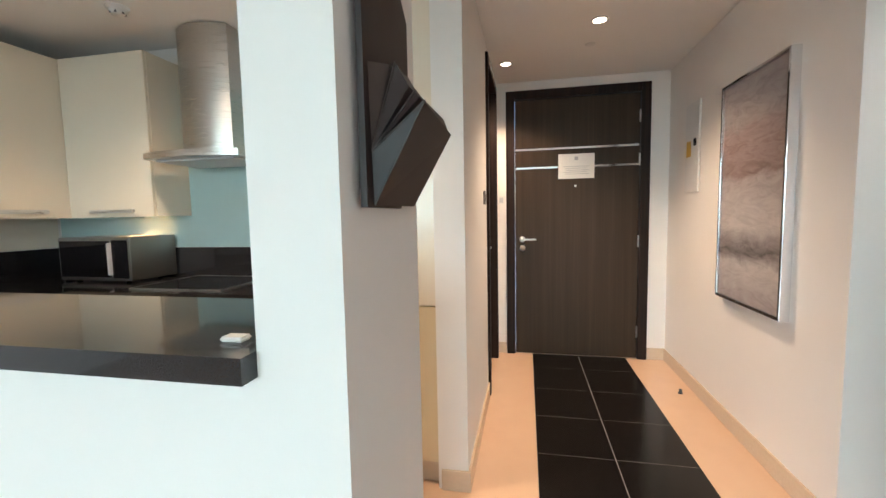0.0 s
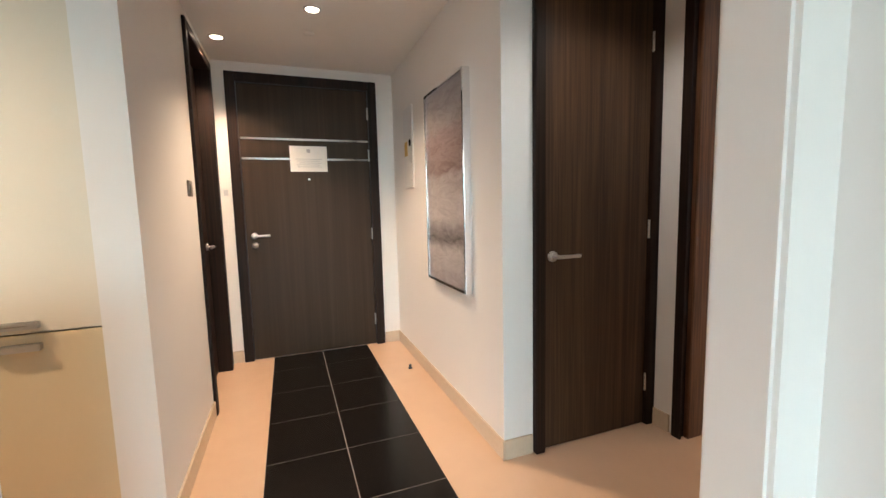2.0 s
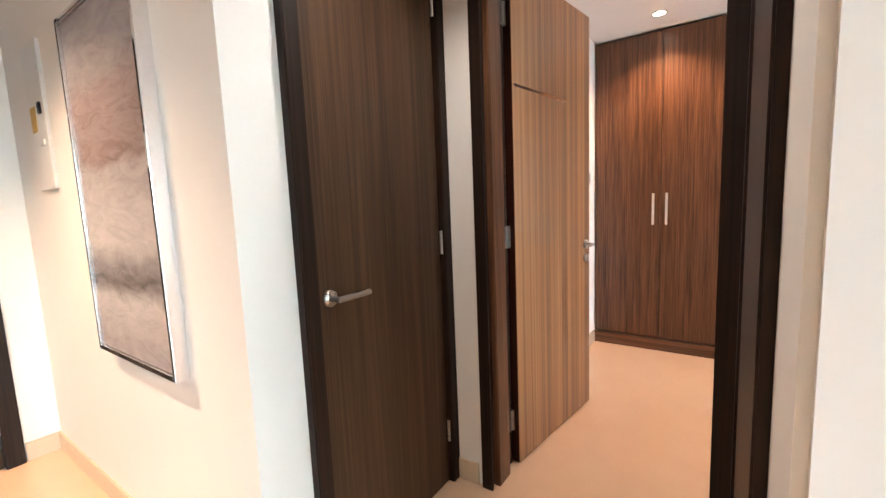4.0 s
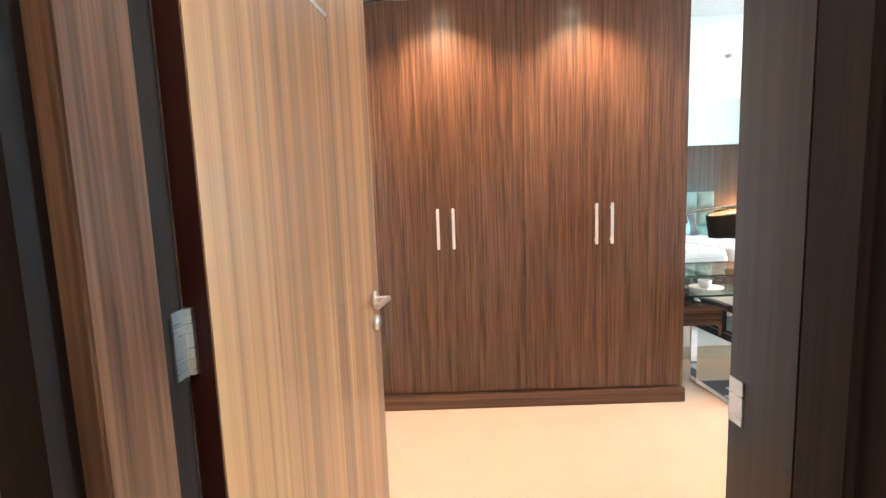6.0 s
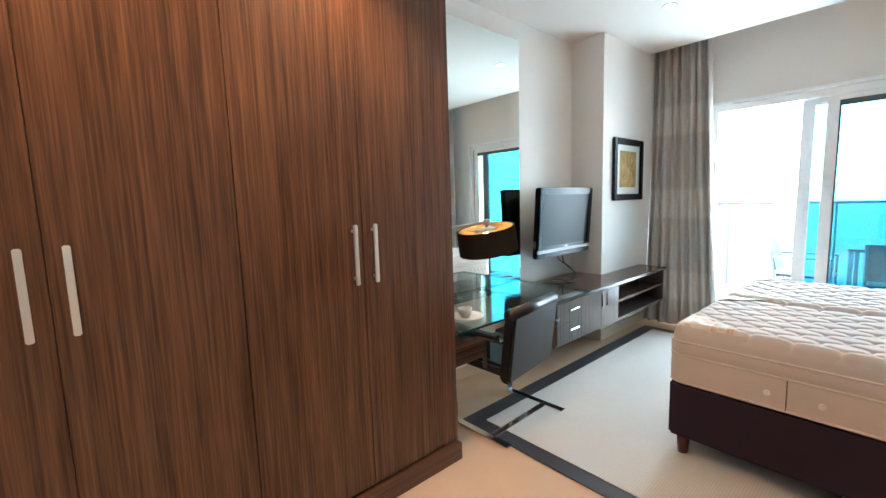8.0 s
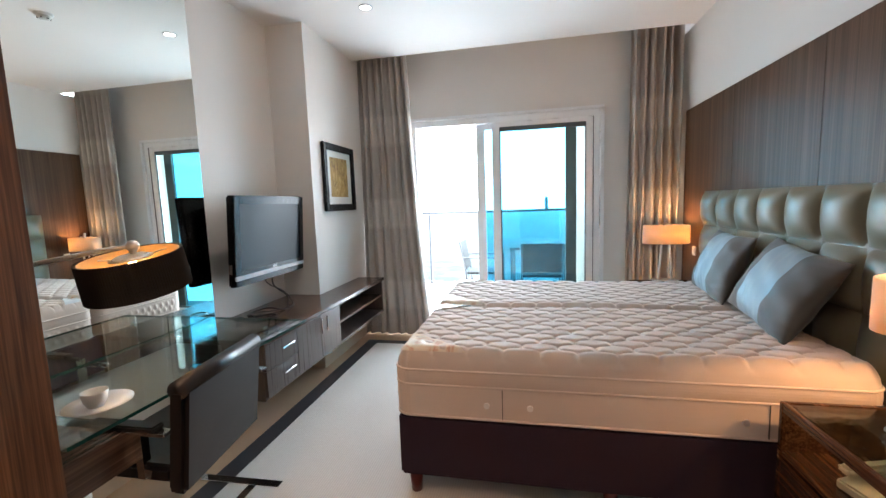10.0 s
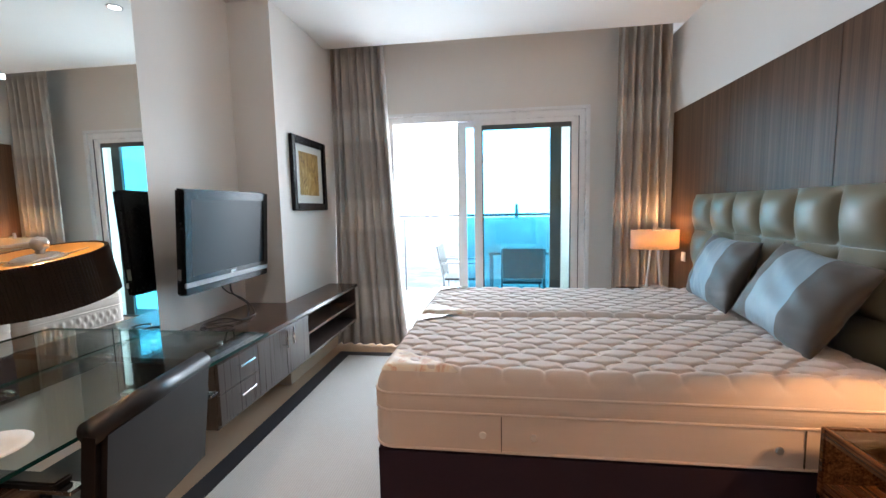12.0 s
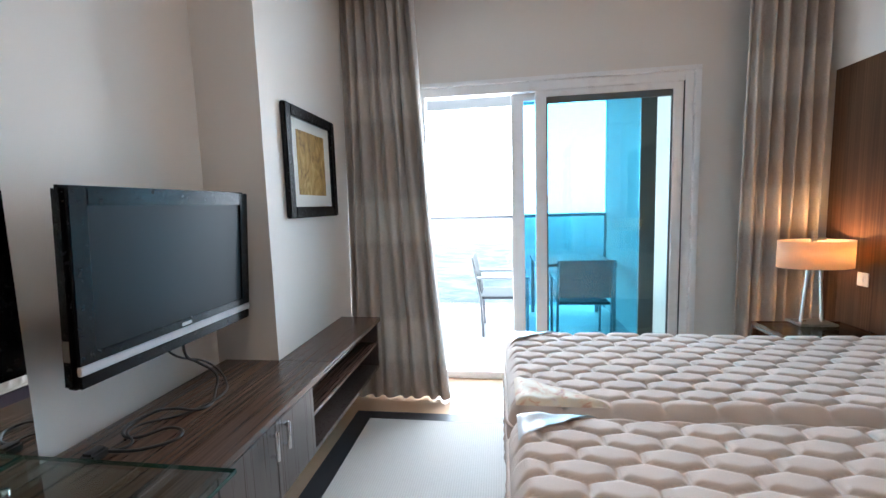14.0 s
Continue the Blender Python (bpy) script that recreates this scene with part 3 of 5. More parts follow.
fuse = thing("fuse_box", "white flush fuse box cover with a yellow label", "fuse box")
part("cover", boxes((1.386, 1.3995, 3.115, 3.355, 1.41, 2.035), bevel=0.002), WHITEPLASTIC, fuse)
part("label", boxes((1.3840, 1.386, 3.245, 3.325, 1.665, 1.775)), YELLOW, fuse, "yellow warning label")
part("latch", boxes((1.376, 1.386, 3.15, 3.18, 1.73, 1.78), bevel=0.003), BLACKPLASTIC, fuse, "black latch")
part("catch", boxes((1.380, 1.386, 3.16, 3.23, 1.60, 1.625), bevel=0.002), WHITEPLASTIC, fuse)


def switch(x0, x1, y0, y1, z0, z1, mat, label, along):
    s = thing("light_switch", label, "light switch")
    part("plate", boxes((x0, x1, y0, y1, z0, z1), bevel=0.002), mat, s)
    if along == "y":
        part("rocker", boxes((x0 - 0.004 if x0 > 1 else x1, x0 if x0 > 1 else x1 + 0.004, y0 + 0.02, y1 - 0.02, z0 + 0.02, z1 - 0.02), bevel=0.001), mat, s)
    else:
        part("rocker", boxes((x0 + 0.02, x1 - 0.02, y0 - 0.004, y0, z0 + 0.015, z1 - 0.015), bevel=0.001), BLACKPLASTIC if mat is GREYPLASTIC else SILVERPLASTIC, s)
    return s


switch(-0.030, -0.020, 2.58, 2.665, 1.345, 1.43, GREYPLASTIC, "dark steel light switch on the hall wall", "y")
switch(-0.022, 0.052, 3.740, 3.7495, 1.37, 1.445, WHITEPLASTIC, "white wall switch beside the entrance door", "x")
switch(4.30, 4.38, 1.640, 1.6495, 1.36, 1.48, WHITEPLASTIC, "white double switch beside the wardrobe", "x")

stopper = thing("door_stop", "small dark door stop on the floor", "door stop", pose(1.295, 3.05, 0))
part("pin", lathe([(0.0, 0.0), (0.016, 0.0), (0.016, 0.006), (0.011, 0.010), (0.011, 0.030), (0.0, 0.032)], 14), GASKET, stopper, "", True)


def downlight(x, y, z, glowing, label, group):
    d = thing("downlight", label, "downlight", pose(x, y, z), group)
    part("rim", lathe([(0.036, -0.001), (0.040, -0.006), (0.050, -0.005), (0.052, 0.0)], 28), SILVERPLASTIC, d, "", True)
    part("lens", rod((0, 0, -0.003), (0, 0, 0.0), 0.037, 24), glowing, d, "lit lens")
    return d


HALLWARM = (1.0, 0.72, 0.48)
for x, y in ((0.67, 2.68), (0.085, 3.272)):
    downlight(x, y, CZ, DOWNGLOW, "round recessed ceiling downlight, lit warm", "hall downlights")
    lamp("downlight_lamp", "SPOT", 56, HALLWARM, look((x, y, CZ - 0.02), (x, y, 0)), cone=115, soft=0.04)


# unseen downlight, added to brighten the lobby's doors and white wall
downlight(1.85, 1.22, CZ, DOWNGLOW, "added lobby ceiling downlight, out of view", "hall downlights")
lamp("lobby_fill_lamp", "SPOT", 15, (1.0, 0.95, 0.87), look((1.85, 1.22, CZ - 0.02), (1.85, 1.22, 0)), cone=130, soft=0.04)


def detector(x, y, z, label):
    d = thing("smoke_detector", label, "smoke detector", pose(x, y, z))
    part("base", lathe([(0.0, -0.012), (0.052, -0.012), (0.056, 0.0)], 28), WHITEPLASTIC, d, "", True)
    part("sensor", lathe([(0.0, -0.042), (0.028, -0.040), (0.036, -0.030), (0.040, -0.013)], 28), WHITEPLASTIC, d, "", True)
    part("slots", boxes(*[(0.030 * math.cos(a) - 0.006, 0.030 * math.cos(a) + 0.006, 0.030 * math.sin(a) - 0.006, 0.030 * math.sin(a) + 0.006, -0.036, -0.024)
                         for a in [k * math.pi / 3 for k in range(6)]]), GASKET, d, "dark vent slots")
    return d


detector(-1.92, 1.90, CZ, "white smoke detector on the kitchen ceiling")
detector(3.79, -1.93, BZ, "white smoke detector on the bedroom ceiling")
plate = thing("ceiling_plate", "small white blank plate on the hall ceiling", "ceiling plate", pose(0.668, 3.04, CZ))
part("disc", lathe([(0.0, -0.006), (0.032, -0.006), (0.036, 0.0)], 24), WHITEPLASTIC, plate, "", True)

# folded leather shards on the pier
shard = thing("wall_sculpture", "dark brown folded leather wall sculpture on the pier", "wall sculpture")


def sheet3(points, thick):
    """A flat-sided plate through 3D points, thickened away from the pier."""
    bm = bmesh.new()
    lo = [bm.verts.new(p) for p in points]
    hi = [bm.verts.new((p[0] + thick, p[1], p[2])) for p in points]
    bm.faces.new(lo)
    bm.faces.new(hi[::-1])
    for i in range(len(points)):
        j = (i + 1) % len(points)
        bm.faces.new((lo[i], hi[i], hi[j], lo[j]))
    return bm


part("back_plate", sheet3([(0.001, 0.535, 1.294), (0.001, 0.700, 1.294), (0.001, 0.765, 1.42), (0.001, 0.765, 1.648), (0.001, 0.655, 1.735), (0.001, 0.535, 1.735)], 0.010), SHARD, shard)

def wedge(hinge, low, high):
    """A folded leather pleat: a hinge edge on the pier and two outer edges, each given by its two ends."""
    bm = bmesh.new()
    (h0, h1), (l0, l1), (t0, t1) = [[bm.verts.new(p) for p in edge] for edge in (hinge, low, high)]
    for f in ((h0, l0, t0), (h1, t1, l1), (l0, l1, t1, t0), (h0, h1, l1, l0), (h0, t0, t1, h1)):
        bm.faces.new(f)
    bmesh.ops.bevel(bm, geom=bm.edges[:], offset=0.0012, segments=2, affect="EDGES")
    return bm


spine = ((0.0125, 0.553, 1.375), (0.0125, 0.775, 1.392))
part("blade", wedge(spine, ((0.012, 0.560, 1.296), (0.016, 0.770, 1.298)), ((0.093, 0.561, 1.445), (0.087, 0.812, 1.444))), SHARD, shard)
part("pleat", wedge(spine, ((0.084, 0.566, 1.452), (0.080, 0.806, 1.452)), ((0.076, 0.577, 1.464), (0.071, 0.812, 1.476))), SHARD, shard)
part("pleat", wedge(spine, ((0.064, 0.580, 1.474), (0.060, 0.800, 1.482)), ((0.042, 0.590, 1.512), (0.040, 0.814, 1.503))), SHARD, shard)
part("pleat", wedge(spine, ((0.034, 0.586, 1.510), (0.032, 0.770, 1.512)), ((0.0125, 0.546, 1.503), (0.0125, 0.762, 1.548))), FOLD, shard, "paler leather pleat")
# thin lines along the folds, paler than the leather
for end in ((0.093, 0.561, 1.446), (0.075, 0.576, 1.465), (0.041, 0.589, 1.513)):
    part("pale_edge", rod((0.0135, 0.5515, 1.376), end, 0.0011, 6), FOLD, shard, "thin pale edge")
part("pale_edge", rod((0.014, 0.559, 1.297), (0.094, 0.560, 1.446), 0.0011, 6), FOLD, shard, "thin pale edge")

# ---- kitchen ----
bar = thing("bar_top", "polished black granite breakfast bar top", "worktop")
part("slab", boxes((-3.5, -0.150, 0.455, 0.84, 1.0689, 1.089)), GRANITE, bar)
part("front_edge", boxes((-3.5, -0.1503, 0.4553, 0.489, 1.049, 1.0688)), GRANITE, bar, "built-up black granite edge")
part("rear_edge", boxes((-3.5, -0.1503, 0.800, 0.8397, 1.049, 1.0688)), GRANITE, bar)
part("end_edge", boxes((-0.190, -0.1503, 0.4892, 0.7998, 1.049, 1.0688)), GRANITE, bar)
dish = thing("soap_dish", "small white square dish on the bar top", "dish", pose(-0.215, 0.53, 1.0895))
part("body", boxes((-0.02, 0.02, -0.014, 0.014, 0, 0.008), bevel=0.003), WHITEPLASTIC, dish)

downlight(-1.25, 1.25, CZ, DOWNGLOW, "round recessed kitchen ceiling downlight, lit warm", "kitchen downlights")
lamp("kitchen_lamp", "SPOT", 75, HALLWARM, look((-1.25, 1.25, CZ - 0.02), (-1.25, 1.25, 0)), cone=140, soft=0.04)

tall = thing("tall_cabinet", "tall cream gloss kitchen cabinet with steel handles", "cabinet")
part("body", boxes((-0.76, -0.157, 1.795, 2.40, 0.12, 2.40)), CREAMGLOSS, tall)
part("plinth", boxes((-0.76, -0.157, 1.82, 2.40, 0.0, 0.12)), BASE, tall, "recessed plinth")
# the lower door takes a darker, yellower cream than the upper one
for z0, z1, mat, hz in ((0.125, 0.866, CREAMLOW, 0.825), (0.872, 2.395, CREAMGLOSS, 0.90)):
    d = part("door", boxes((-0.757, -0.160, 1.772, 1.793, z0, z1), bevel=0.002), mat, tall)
    part("handle", boxes((-0.47, -0.335, 1.745, 1.770, hz - 0.012, hz + 0.012), bevel=0.003), STEEL, d, "flat steel handle")


def wall_cabinet(x0, x1, y0, y1, front, label):
    c = thing("wall_cabinet", label, "cabinet", group="kitchen wall cabinets")
    part("body", boxes((x0, x1, y0, y1, 1.312, 2.30)), CREAMGLOSS, c)
    if front == "y":
        d = part("door", boxes((x0 + 0.002, x1 - 0.002, y0 - 0.02, y0 - 0.001, 1.308, 2.304), bevel=0.002), CREAMGLOSS, c)
        part("handle", boxes((x0 + 0.17, x1 - 0.14, y0 - 0.04, y0 - 0.02, 1.335, 1.355), bevel=0.003), STEEL, d, "flat steel handle")
    else:
        d = part("door", boxes((x1 + 0.001, x1 + 0.02, y0 + 0.002, y1 - 0.002, 1.308, 2.304), bevel=0.002), CREAMGLOSS, c)
        part("handle", boxes((x1 + 0.02, x1 + 0.04, y0 + 0.12, y0 + 0.42, 1.335, 1.36), bevel=0.003), STEEL, d, "flat steel handle")
    return c


wall_cabinet(-2.656, -2.012, 2.14, 2.415, "y", "cream gloss wall cabinet beside the cooker hood")
wall_cabinet(-3.165, -2.68, 1.57, 2.412, "x", "cream gloss wall cabinet in the kitchen corner")
wall_cabinet(-3.165, -2.68, 1.02, 1.566, "x", "cream gloss wall cabinet along the kitchen side")
structure("wall_kitchen_west", boxes((-3.32, -3.17, 0.86, 2.42, 0, CZ)), WALL, "white painted kitchen side wall", "wall")


def base_cabinet(x0, x1, y0, y1, front):
    c = thing("base_cabinet", "cream gloss base cabinet under a black worktop", "cabinet", group="kitchen base cabinets")
    part("body", boxes((x0, x1, y0, y1, 0.1, 0.858)), CREAMGLOSS, c)
    part("plinth", boxes((x0, x1, y0 + 0.05, y1, 0.0, 0.1)) if front == "y" else boxes((x0, x1 - 0.05, y0, y1, 0, 0.1)), BASE, c)
    if front == "y":
        d = part("door", boxes((x0 + 0.002, x1 - 0.002, y0 - 0.02, y0 - 0.001, 0.105, 0.855), bevel=0.002), CREAMGLOSS, c)
        part("handle", boxes(((x0 + x1) / 2 - 0.12, (x0 + x1) / 2 + 0.12, y0 - 0.04, y0 - 0.02, 0.80, 0.82), bevel=0.003), STEEL, d)
    else:
        d = part("door", boxes((x1 + 0.001, x1 + 0.02, y0 + 0.002, y1 - 0.002, 0.105, 0.855), bevel=0.002), CREAMGLOSS, c)
        part("handle", boxes((x1 + 0.02, x1 + 0.04, (y0 + y1) / 2 - 0.12, (y0 + y1) / 2 + 0.12, 0.80, 0.82), bevel=0.003), STEEL, d)


for x0, x1 in ((-2.5, -1.81), (-1.81, -1.29), (-1.29, -0.77)):
    base_cabinet(x0, x1 - 0.003, 1.84, 2.40, "y")
for y0, y1 in ((0.87, 1.34), (1.34, 1.82)):
    base_cabinet(-3.165, -2.56, y0, y1 - 0.003, "x")
counter = thing("kitchen_worktop", "polished black granite kitchen worktop with upstand", "worktop")
part("slab", prism([(-3.165, 0.865), (-2.52, 0.865), (-2.52, 1.78), (-0.765, 1.78), (-0.765, 2.405), (-3.165, 2.405)], "z", 0.86, 0.90, 0.002), GRANITE, counter)
part("upstand", boxes((-3.145, -0.765, 2.405, 2.4195, 0.90, 1.095), (-3.168, -3.147, 0.87, 2.40, 0.90, 1.095)), GRANITE, counter)
splash = thing("glass_backsplash", "pale mint glass splashback behind the hob", "backsplash")
part("sheet", boxes((-3.145, -0.765, 2.409, 2.4185, 1.097, 2.10)), MINT, splash)
part("side_sheet", boxes((-3.168, -3.16, 0.87, 2.40, 1.097, 1.31)), CREAMGLOSS, splash)
hob = thing("hob", "black glass hob set in the worktop", "hob")
part("glass", boxes((-1.95, -1.37, 1.87, 2.36, 0.9005, 0.906), bevel=0.002), DARKGLASS, hob)
part("rim", boxes((-1.956, -1.951, 1.865, 2.365, 0.9005, 0.908), (-1.369, -1.364, 1.865, 2.365, 0.9005, 0.908),
                  (-1.951, -1.369, 1.864, 1.869, 0.9005, 0.908), (-1.951, -1.369, 2.361, 2.366, 0.9005, 0.908)), STEEL, hob, "thin steel rim")

hood = thing("cooker_hood", "brushed steel chimney cooker hood", "cooker hood")
arc = [(-1.615 + 0.31 * s, 1.99 - 0.06 * (1 - s * s)) for s in [k / 10 for k in range(-10, 11)]]
part("canopy", prism([(-1.305, 2.40)] + [(-1.925, 2.40)] + arc, "z", 1.632, 1.668), STEEL, hood)
part("filter", boxes((-1.87, -1.36, 2.02, 2.36, 1.620, 1.631)), SILVERPLASTIC, hood)
arc = [(-1.645 + 0.172 * s, 2.17 - 0.05 * (1 - s * s)) for s in [k / 8 for k in range(-8, 9)]]
part("chimney", prism([(-1.473, 2.405), (-1.817, 2.405)] + arc, "z", 1.668, CZ - 0.01), STEEL, hood)

micro = thing("microwave", "silver microwave with a black glass door", "microwave", pose(-2.425, 2.225, 0.9, 0, 0, -1))
part("body", boxes((-0.28, 0.28, -0.165, 0.175, 0.012, 0.285), bevel=0.006), MICROSTEEL, micro)
part("door_glass", boxes((-0.262, 0.13, -0.172, -0.1652, 0.035, 0.262), bevel=0.002), DARKGLASS, micro, "black glass door")
part("control_panel", boxes((0.150, 0.268, -0.172, -0.1652, 0.03, 0.266), bevel=0.002), BLACKPLASTIC, micro, "black control panel")
part("door_handle", boxes((0.132, 0.147, -0.190, -0.1652, 0.05, 0.25), bevel=0.003), SILVERPLASTIC, micro)
for x in (-0.2, 0.2):
    for y in (-0.11, 0.11):
        part("foot", rod((x, y, 0.0), (x, y, 0.013), 0.014, 10), BLACKPLASTIC, micro)
under = thing("cabinet_light", "small warm light under the wall cabinet", "cabinet light", pose(-2.33, 2.30, 1.311))
part("rim", lathe([(0.02, -0.004), (0.032, -0.004), (0.034, 0.0)], 20), STEEL, under)
part("lens", rod((0, 0, -0.003), (0, 0, -0.001), 0.02, 16), DOWNGLOW, under)
lamp("cabinet_lamp", "SPOT", 9, (1.0, 0.5, 0.2), look((-2.33, 2.30, 1.30), (-2.33, 2.30, 0)), cone=120)

# ---- bedroom: wardrobe ----
robe = thing("wardrobe", "tall built-in striped veneer wardrobe with four doors", "wardrobe")
part("carcass", boxes((4.535, 5.155, -0.335, 1.645, 0.1, 2.505)), ROBEWOOD, robe)
part("plinth", boxes((4.488, 5.155, -0.338, 1.645, 0.0, 0.092), bevel=0.002), ROBEPLINTH, robe, "striped veneer plinth, grain lengthways")
edges = (1.643, 1.146, 0.661, 0.180, -0.333)
for k, (b_, a_) in enumerate(zip(edges, edges[1:])):
    d = part("door", boxes((4.512, 4.533, a_ + 0.0015, b_ - 0.0015, 0.104, 2.50), bevel=0.0015), ROBEWOOD, robe)
    y = (a_ + 0.047) if k % 2 == 0 else (b_ - 0.047)
    hd = part("handle", boxes((4.478, 4.490, y - 0.009, y + 0.009, 1.03, 1.28), bevel=0.003), ALUHANDLE, d, "flat brushed steel handle")
    for z in (1.056, 1.254):
        part("post", boxes((4.490, 4.512, y - 0.005, y + 0.005, z - 0.006, z + 0.006)), ALUHANDLE, hd)
for y in (1.14, 0.28):
    downlight(4.22, y, 2.52, DOWNGLOW, "recessed downlight over the wardrobe, lit warm", "wardrobe downlights")
    lamp("wardrobe_lamp", "SPOT", 22, (1.0, 0.62, 0.36), look((4.22, y, 2.50), (4.22, y, 0)), cone=125, soft=0.03)
for y in (-1.57, -2.46):
    downlight(4.32, y, BZ, COOLGLOW, "round recessed bedroom downlight, lit", "bedroom downlights")
    lamp("bedroom_lamp", "SPOT", 6, (1.0, 0.9, 0.78), look((4.32, y, BZ - 0.02), (4.32, y, 0)), cone=110, soft=0.03)

# ---- bedroom: mirror, desk, chair ----
mirror = thing("wall_mirror", "tall frameless wall mirror above the glass desk", "mirror")
part("backing", boxes((5.168, 5.199, -1.696, -0.34, 0.61, 2.61)), GASKET, mirror)
part("silvered_glass", boxes((5.160, 5.168, -1.698, -0.338, 0.608, 2.612)), MIRROR, mirror, "clear silvered glass")

desk = thing("glass_desk", "clear glass desk top on chrome studs", "desk")
part("top", boxes((4.50, 5.155, -1.66, -0.338, 0.672, 0.684), bevel=0.002), CLEAR, desk, "thick greenish clear glass")
part("polished_edge", boxes((4.4985, 4.4998, -1.6615, -0.338, 0.672, 0.684), (4.4985, 5.155, -1.6615, -1.6602, 0.672, 0.684), (5.1552, 5.1575, -1.66, -0.338, 0.672, 0.684)), GLASSEDGE, desk, "dark green glass edge")
for x, y, z0 in ((4.69, -1.54, 0.6325), (5.06, -1.54, 0.6325)):
    part("stud", rod((x, y, z0), (x, y, 0.672), 0.014, 16), CHROME, desk, "chrome stud", True)
for y in (-0.5, -0.95, -1.35):
    part("bracket", rod((5.158, y, 0.658), (5.10, y, 0.658), 0.012, 14), CHROME, desk, "chrome wall bracket", True)
pedestal = thing("drawer_box", "dark veneer drawer box hung under the desk", "drawer")
part("body", boxes((4.56, 5.10, -0.62, -0.342, 0.47, 0.60), bevel=0.003), UNITTOP, pedestal)
part("hanger", boxes((4.62, 5.05, -0.50, -0.46, 0.60, 0.671)), CHROME, pedestal)
saucer = thing("plate", "white china plate on the glass desk", "plate", pose(4.66, -0.56, 0.6845))
part("dish", lathe([(0.0, 0.004), (0.05, 0.003), (0.056, 0.0), (0.062, 0.004), (0.10, 0.016), (0.101, 0.019), (0.06, 0.010), (0.0, 0.008)], 36), WHITEPLASTIC, saucer, "", True)
cup = thing("cup", "white china cup on the plate", "cup", pose(4.66, -0.55, 0.693))
part("bowl", lathe([(0.0, 0.0), (0.022, 0.0), (0.034, 0.02), (0.040, 0.055), (0.037, 0.055), (0.031, 0.02), (0.0, 0.006)], 28), WHITEPLASTIC, cup, "", True)
part("ear", tube([(0.036, 0, 0.045), (0.058, 0, 0.040), (0.055, 0, 0.02), (0.033, 0, 0.016)], 0.004), WHITEPLASTIC, cup)

tablelamp = thing("desk_lamp", "desk lamp with black pleated drum shade, lit", "desk lamp", pose(4.69, -0.78, 0.6845))


def pleat_ring(r0, r1, z0, z1, n=120, deep=0.004):
    bm = bmesh.new()
    rows = []
    for r, z in ((r0, z0), (r1, z1), (r1 - 0.006, z1), (r0 - 0.006, z0)):
        ring = []
        for k in range(n * 2):
            a = math.pi * k / n
            rr = r + (deep if k % 2 else 0)
            ring.append(bm.verts.new((rr * math.cos(a), rr * math.sin(a), z)))
        rows.append(ring)
    for a, b in zip(rows, rows[1:] + rows[:1]):
        for k in range(n * 2):
            bm.faces.new((a[k], a[(k + 1) % (2 * n)], b[(k + 1) % (2 * n)], b[k]))
    return bm


tilt = Matrix.Translation((0, 0, 0.438)) @ Matrix.Rotation(radians(10), 4, Vector((-0.85, 0.10, 0)))
sh = part("shade", pleat_ring(0.176, 0.172, -0.074, 0.074), PLEAT, tablelamp, "black pleated drum shade")
sh.matrix_basis = tilt
part("lining", lathe([(0.167, -0.072), (0.164, 0.072), (0.162, 0.072), (0.165, -0.072)], 48), GOLDLINING, sh, "gold shade lining", True)
part("spider", boxes((-0.164, 0.164, -0.003, 0.003, 0.050, 0.055), (-0.003, 0.003, -0.164, 0.164, 0.050, 0.055)), STEEL, sh)
part("diffuser", lathe([(0.0, 0.075), (0.05, 0.072), (0.075, 0.06), (0.05, 0.055), (0.0, 0.055)], 28), STEEL, sh, "", True)
part("bulb", lathe([(0.0, -0.04), (0.022, -0.03), (0.03, -0.005), (0.018, 0.025), (0.012, 0.05), (0.0, 0.05)], 18), BULB, sh, "lit bulb", True)
part("arm", tube([(0, 0, 0.545), (0.10, 0.11, 0.525), (0.24, 0.26, 0.485), (0.285, 0.305, 0.46), (0.30, 0.32, 0.40), (0.30, 0.32, 0.014)], 0.009), STEEL, tablelamp, "slim steel arm")
part("joint", lathe([(0.0, 0.500), (0.009, 0.502), (0.012, 0.525), (0.022, 0.532), (0.024, 0.548), (0.016, 0.562), (0.0, 0.566)], 18), STEEL, tablelamp, "", True)
bm = lathe([(0.0, 0.0), (0.10, 0.0), (0.10, 0.012), (0.0, 0.014)], 36)
bmesh.ops.translate(bm, verts=bm.verts, vec=(0.30, 0.32, 0))
part("foot", bm, STEEL, tablelamp, "round steel foot", True)
lamp("desk_bulb", "POINT", 8, (1.0, 0.62, 0.30), Matrix.Translation((4.69, -0.78, 1.125)), soft=0.03)

chair = thing("desk_chair", "black leather desk chair on flat chrome legs", "chair", pose(4.515, -0.858, 0, 0, 0, 1.5))


def cushion(x0, x1, y0, y1, z0, z1, bevel=0.018):
    return boxes((x0, x1, y0, y1, z0, z1), bevel=bevel)


